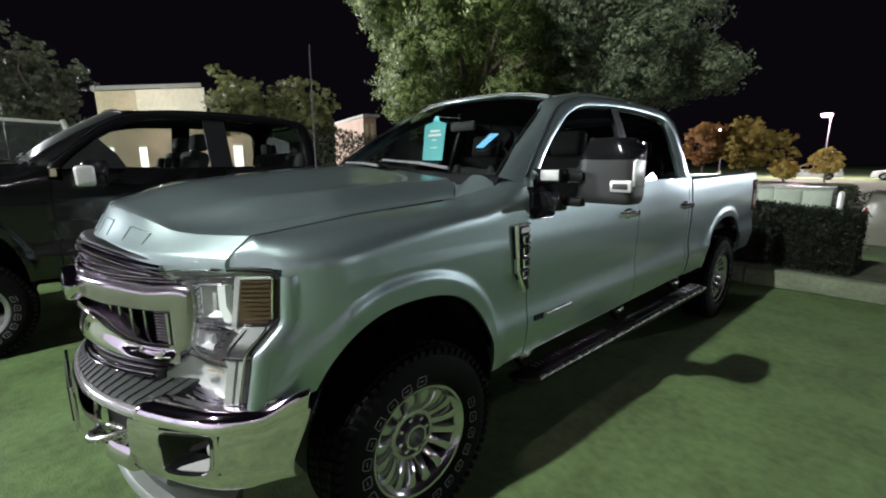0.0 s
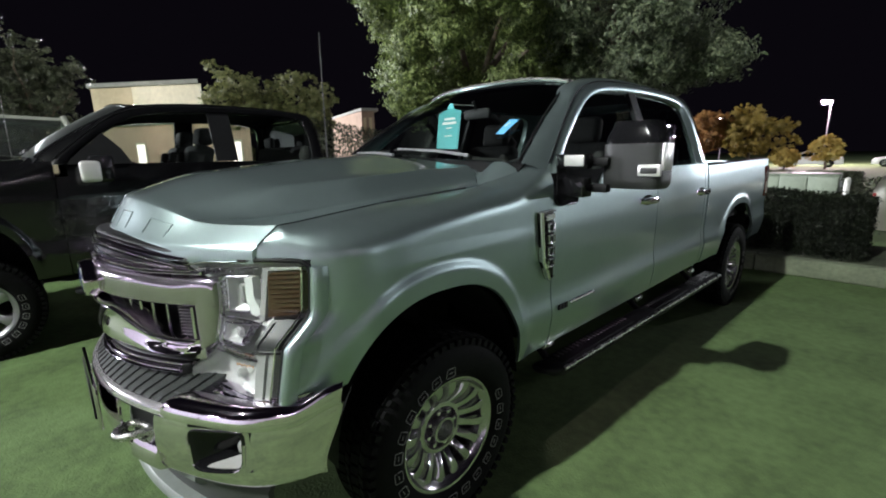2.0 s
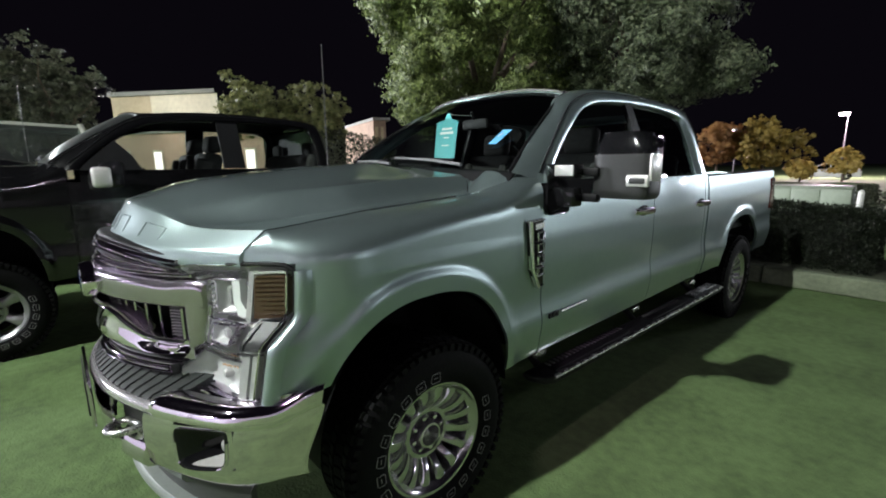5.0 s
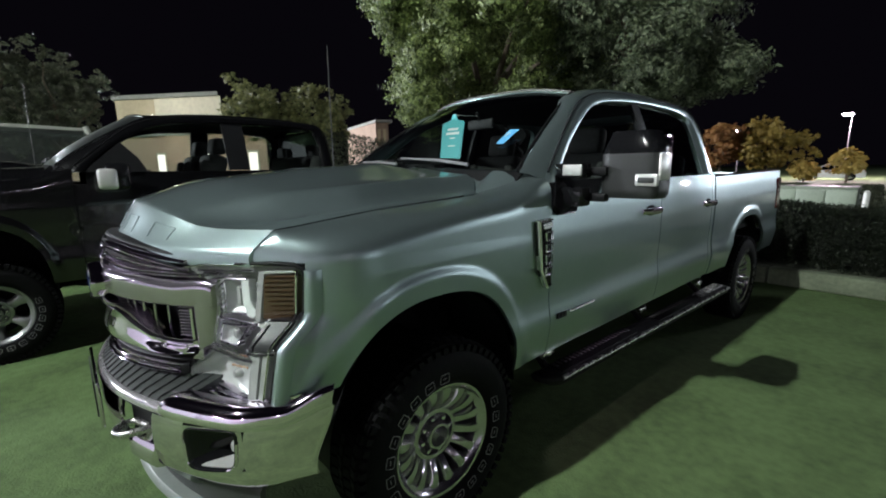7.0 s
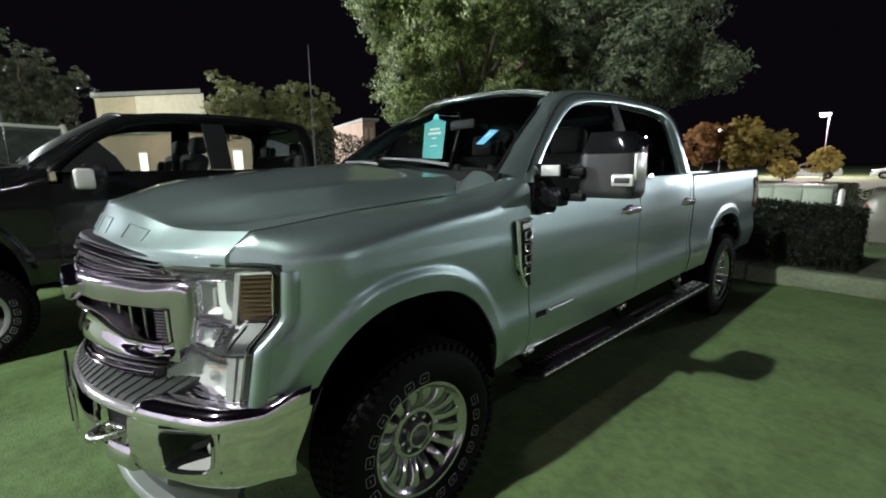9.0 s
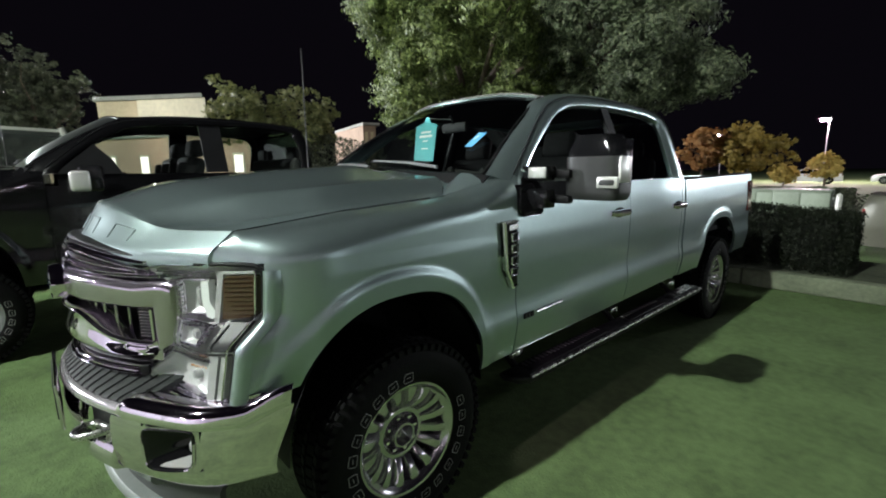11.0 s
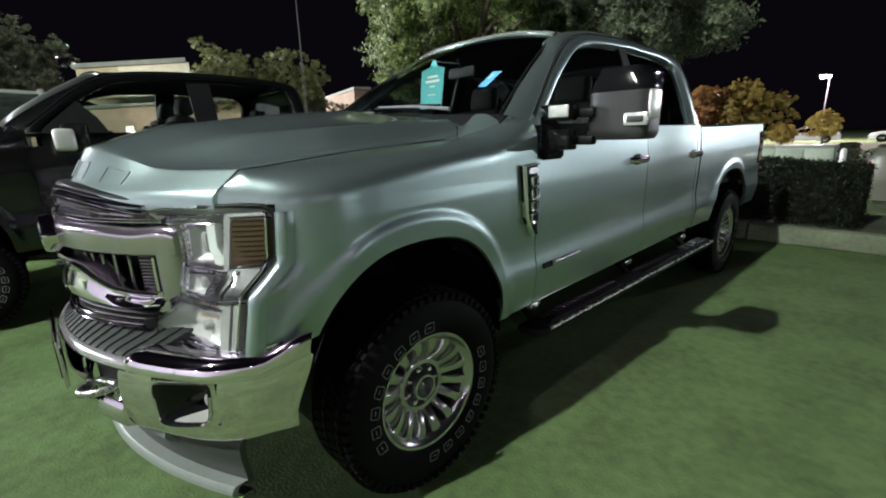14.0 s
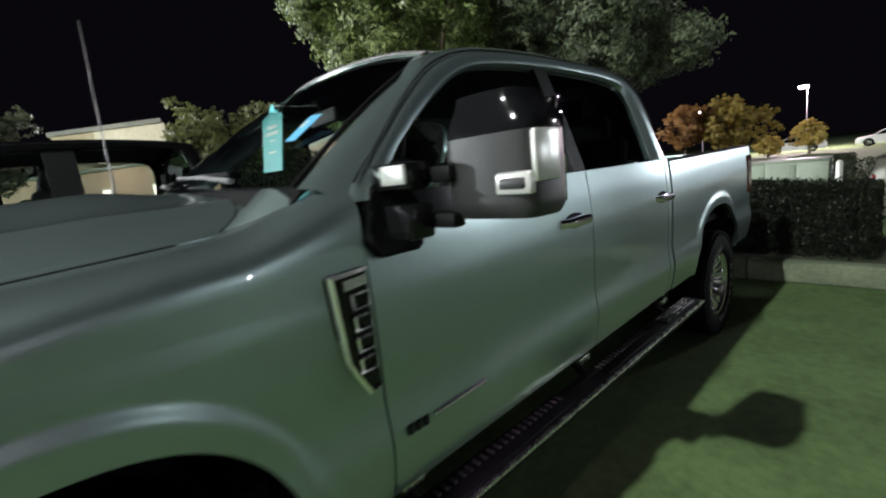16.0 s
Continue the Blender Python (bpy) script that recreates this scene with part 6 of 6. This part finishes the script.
# ---- cars ----
def car(label, paint, at, length=4.7, width=1.80, height=1.45, suv=False, glass_="tinted", waist=0.92):
    """A closed car; it points along -x from its rear at x = length."""
    C = thing("car", label, "car", at)
    hb = waist if not suv else 1.05
    hoodz = [(0.0, 0.62), (0.06, 0.74), (0.5, hb - 0.10), (1.25, hb), (3.9, hb + 0.02), (length - 0.1, hb - 0.02 if not suv else hb + 0.02), (length, 0.75)]
    a1, a2 = 0.42, length - 1.0
    def low(x):
        for w_ in (0.88, length - 0.98):
            if abs(x - w_) < 0.37:
                return 0.22 + math.sqrt(0.37 ** 2 - (x - w_) ** 2) * 0.98 + 0.08
        return 0.22
    xs = sorted(set([length * i / 40 for i in range(41)] + [w_ + 0.37 * math.cos(math.pi * k / 16) for w_ in (0.88, length - 0.98) for k in range(17)]))
    bm = bmesh.new()
    for s in (-1, 1):
        rows = []
        for x in xs:
            top, bot = interp(x, hoodz), low(x)
            e = 1 - 0.16 * max(0, (0.6 - x) / 0.6) ** 2 - 0.13 * max(0, (x - length + 0.6) / 0.6) ** 2
            rows.append([(x, s * e * width / 2 * k, bot + (top - bot) * t) for t, k in ((0, 0.96), (0.3, 0.99), (0.55, 1.0), (0.8, 0.98), (0.95, 0.95), (1, 0.90))] + [(x, 0, top + 0.03)])
        grid(bm, rows)
    bmesh.ops.remove_doubles(bm, verts=bm.verts, dist=0.001)
    part("body", bm, paint, C)
    # cabin: roof with pillars, glass under it
    r0, r1, t0, t1 = 1.25, length - 0.45 if suv else length - 0.75, 2.0, length - 0.75 if suv else length - 1.55
    hw, rw = width / 2 * 0.90, width / 2 * 0.68
    def cabin(x, v):
        return hb + (height - hb) * v
    bm = bmesh.new()
    rows = []
    for i in range(13):
        u = i / 12
        rows.append([(t0 + (t1 - t0) * u, -rw + 2 * rw * j / 8, height - 0.03 * (1 - math.sin(math.pi * u)) - 0.04 * (-1 + j / 4) ** 2) for j in range(9)])
    grid(bm, rows)
    rim(bm, (0, 0, -0.04))
    part("roof", bm, paint, C)
    mid = (t0 + t1) / 2
    for s in (-1, 1):
        for (xa, xb) in (((r0, t0)), ((r1, t1)), (mid, mid)):
            bm = bmesh.new()
            tube(bm, [(xa, s * hw, hb), ((xa + xb) / 2, s * (hw + rw) / 2 * 1.02, (hb + height) / 2), (xb, s * rw, height - 0.05)], 0.038, 8)
            part("pillar", bm, paint, C)
        bm = bmesh.new()
        grid(bm, [[(r0 + (r1 - r0) * u, s * (hw - 0.01), hb), (t0 + (t1 - t0) * u, s * (rw - 0.01), height - 0.05)] for u in [k / 10 for k in range(11)]])
        part("side_window", bm, M[glass_], C)
    for nm, xa, xb in (("windscreen", r0, t0), ("rear_window", r1, t1)):
        bm = bmesh.new()
        grid(bm, [[(xa, -hw + 2 * hw * j / 8, hb), (xb, -rw + 2 * rw * j / 8, height - 0.045)] for j in range(9)])
        part(nm, bm, M[glass_], C)
    bm = bmesh.new()
    box(bm, (length / 2, 0, 0.5), (length - 0.5, width - 0.25, 0.5), 0.03)
    part("floor_pan", bm, M["dark_metal"], C)
    for w_ in (0.88, length - 0.98):
        for s in (-1, 1):
            wh = new("wheel")
            wh.parent = C
            wh.matrix_basis = pose(w_, s * (width / 2 - 0.10), 0.32, 0, 0, 90 * s)
            part("tyre", lathe(bmesh.new(), [(0.21, -0.09), (0.30, -0.10), (0.32, -0.07), (0.32, 0.07), (0.30, 0.10), (0.215, 0.095)], 32), M["rubber"], wh)
            bm = bmesh.new()
            lathe(bm, [(0.215, 0.06), (0.205, 0.085), (0.19, 0.05), (0.185, -0.06)], 28)
            for k in range(7):
                box(bm, (0.07, 0.11 * math.cos(k * 0.8976), 0.11 * math.sin(k * 0.8976)), (0.02, 0.20, 0.035), 0.004, (math.degrees(k * 0.8976), 0, 0))
            part("rim", bm, M["satin"], wh)
    for s in (-1, 1):
        bm = bmesh.new()
        box(bm, (0.10, s * width * 0.36, 0.66), (0.10, 0.34, 0.13), 0.03, (0, 0, s * 12))
        part("headlight", bm, M["satin"], C)
        bm = bmesh.new()
        box(bm, (length - 0.09, s * width * 0.36, 0.78), (0.10, 0.30, 0.14), 0.03)
        part("tail_light", bm, M["red_lens"], C)
    return C


car("pale beige hatchback parked beyond the hedge", M["beige_paint"], pose(6.0, 9.9, 0, 0, 0, 180), 4.4, 1.75, 1.40, True)
car("tall pale van parked beyond the black pickup", M["van_paint"], pose(-6.5, -5.2, 0, 0, 0, 90), 5.2, 2.0, 2.24, True, "sheen_glass")
for k, (x, y, p, rz) in enumerate(((-7.5, 52, "white_paint", 8), (-1.0, 54, "white_paint", -4), (4.2, 55, "white_paint", 3), (9.4, 53, "white_paint", 0), (2.4, 21.5, "valance", 5))):
    car("parked car far across the lit lot", M[p], pose(x, y, 0, 0, 0, rz))

# ---- street lamps ----
def lot_lamp(x, y, z, arm, big=1.0, label="grey steel lot lamp with a bright head"):
    L = thing("street_lamp", label, "street lamp", pose(x, y, 0))
    bm = bmesh.new()
    tube(bm, [(0, 0, 0), (0, 0, z * 0.5), (0, 0, z)], [0.07, 0.058, 0.045], 12)
    part("pole", bm, M["pole"], L)
    bm = bmesh.new()
    lathe(bm, [(0.0, 0.5), (0.22, 0.5), (0.25, 0.45), (0.25, 0.0)], 20, "z")
    part("footing", bm, M["kerb"], L)
    bm = bmesh.new()
    tube(bm, [(0, 0, z - 0.05), (arm[0] * 0.5, arm[1] * 0.5, z + 0.05), (arm[0], arm[1], z + 0.05)], 0.035, 8)
    part("arm", bm, M["pole"], L)
    bm = bmesh.new()
    box(bm, (arm[0], arm[1], z + 0.06), (0.78 * big, 0.44 * big, 0.10), 0.03)
    h = part("lamp_head", bm, M["pole"], L)
    bm = bmesh.new()
    box(bm, (arm[0], arm[1], z - 0.05), (0.6 * big, 0.34 * big, 0.12 * big), 0.03)
    part("lamp_face", bm, M["lamp_glow"], h, "bright lamp face")
    return L


lot_lamp(-4.9, 57.6, 6.2, (-0.3, 0.0), 1.2)
lot_lamp(-15.4, 62.0, 5.6, (-0.6, 0.0))
lot_lamp(KEY[0] - 0.9, KEY[1], KEY[2] + 0.1, (0.9, 0.0))
lot_lamp(11.9, 32.0, 8.7, (-0.9, 0.0))
lot_lamp(-58.9, -11.0, 12.3, (0.9, 0.0))
# Posts out of view that go with the added fill lights.
lot_lamp(106.5, 31.0, 8.3, (-0.9, 0.0))
lot_lamp(38.3, 101.0, 8.3, (-0.9, 0.0))
lot_lamp(71.3, 79.0, 8.3, (-0.9, 0.0))
lot_lamp(-38.9, -30.0, 9.3, (0.9, 0.0))
for x, y in ((-16, -24), (-2, -26), (12, -24), (27, -22), (30, -4), (40, -14), (18, 48)):
    lot_lamp(x, y, 7.6, (-0.6, 0.0))

# ---- buildings ----
# Unseen wall, added as a pale reflector for chrome and fill light.
bm = bmesh.new()
box(bm, (10.0, -19.2, 2.3), (48.0, 0.4, 4.6))
box(bm, (10.0, -19.2, 4.68), (48.3, 0.62, 0.16), 0.03)
box(bm, (10.0, -18.97, 0.3), (48.0, 0.06, 0.6), 0.02)
tagged(part("wall_south", bm, M["wall_paint"], smooth=0), "unseen pale wall added to give the chrome a reflection", "wall", kind="structure")
def prism(plan, z0, z1):
    bm = bmesh.new()
    lo, hi = [bm.verts.new((x, y, z0)) for x, y in plan], [bm.verts.new((x, y, z1)) for x, y in plan]
    bm.faces.new(lo)
    bm.faces.new(hi)
    for i in range(len(plan)):
        k = (i + 1) % len(plan)
        bm.faces.new((lo[i], lo[k], hi[k], hi[i]))
    return bm


def along(a, b, t):
    return (a[0] + (b[0] - a[0]) * t, a[1] + (b[1] - a[1]) * t)


A_, B_ = (-27.0, 6.66), (-32.56, 2.0)
back = (-9.66, 2.58)
out = (0.64, -0.77)
cream = thing("building", "cream stucco building with a flat roof edge and a lit entrance", "building")
m1 = along(A_, B_, 0.62)
far = lambda p: (p[0] + back[0], p[1] + back[1])
part("upper_wall", prism([A_, m1, far(m1), far(A_)], 4.3, 6.0), M["stucco"], cream, "cream upper wall")
part("upper_wall", prism([m1, B_, far(B_), far(m1)], 4.3, 5.97), M["stucco2"], cream, "tan upper wall")
o = lambda p, k: (p[0] + out[0] * k, p[1] + out[1] * k)
part("roof_edge", prism([o(A_, 0.25), o(B_, 0.25), far(B_), far(A_)], 5.99, 6.22), M["roofing"], cream)
L0, L1 = (-23.3, 7.86), (-37.0, -0.8)
lo_ = lambda t, k=0.0: (along(L0, L1, t)[0] + 0.53 * k, along(L0, L1, t)[1] - 0.85 * k)
part("lower_wall", prism([L0, L1, (-41, 4), (-33, 10.5)], 0, 3.7), M["pink_wall"], cream, "salmon ground-floor wall")
part("lower_roof_edge", prism([lo_(-0.01, 0.3), lo_(1.01, 0.3), (-41, 4), (-33, 10.5)], 3.7, 3.85), M["roofing"], cream)
for t0, t1, z0, z1 in ((0.04, 0.075, 0.3, 2.6), (0.24, 0.27, 0.3, 2.6), (0.46, 0.495, 0.3, 2.6), (0.62, 0.645, 0.3, 2.6)):
    part("lit_doorway", prism([lo_(t0, 0.05), lo_(t1, 0.05), lo_(t1, 0.01), lo_(t0, 0.01)], z0, z1), M["door_glow"], cream, "glowing glass doorway")
    part("door_frame", prism([lo_(t0 - 0.006, 0.03), lo_(t1 + 0.006, 0.03), lo_(t1 + 0.006, 0.005), lo_(t0 - 0.006, 0.005)], 0.0, z1 + 0.12), M["stucco"], cream)
rng = np.random.default_rng(33)
tall = thing("hedge", "tall green hedge before the salmon wall", "hedge")
me = leaf_mesh(np.array([(-31.5 + 7.0 * a, 3.7 + 4.42 * a + 0.5 * b, 2.35 * c) for a, b, c in rng.uniform(0, 1, (9000, 3))]), 0.09, rng)
me.name = "foliage"
me.materials.append(M["leaf_far"])
o_ = new("foliage", me)
o_.parent = tall
tagged(o_, kind="stuff")
dark = thing("hedge", "tall dark hedge beside the salmon building", "hedge")
me = leaf_mesh(np.array([(-23.4 + 3.6 * a + 0.6 * b, 8.6 + 5.2 * a + 0.3 * b, (4.3 - 1.2 * a) * c) for a, b, c in rng.uniform(0, 1, (8000, 3))]), 0.09, rng)
me.name = "foliage"
me.materials.append(M["leaf_dark"])
o_ = new("foliage", me)
o_.parent = dark
tagged(o_, kind="stuff")
wing = thing("building", "salmon building wing with paler window panels beyond the trees", "building")
C_, D_ = (-28.4, 18.35), (-27.9, 19.2)
E_, F_ = (-34.0, 22.0), (-36.0, 20.0)
part("wall", prism([C_, D_, E_, F_], 0, 5.2), M["wing_wall"], wing)
part("roof_edge", prism([(-28.1, 18.15), (-27.6, 19.4), E_, F_], 5.2, 5.4), M["roofing"], wing)
for t in (0.25, 0.7):
    for z in (1.2, 3.6):
        a_, b_ = along(C_, D_, t - 0.12), along(C_, D_, t + 0.12)
        part("window", prism([(a_[0] + 0.05, a_[1] - 0.03), (b_[0] + 0.05, b_[1] - 0.03), b_, a_], z, z + 1.1), M["stucco2"], wing)
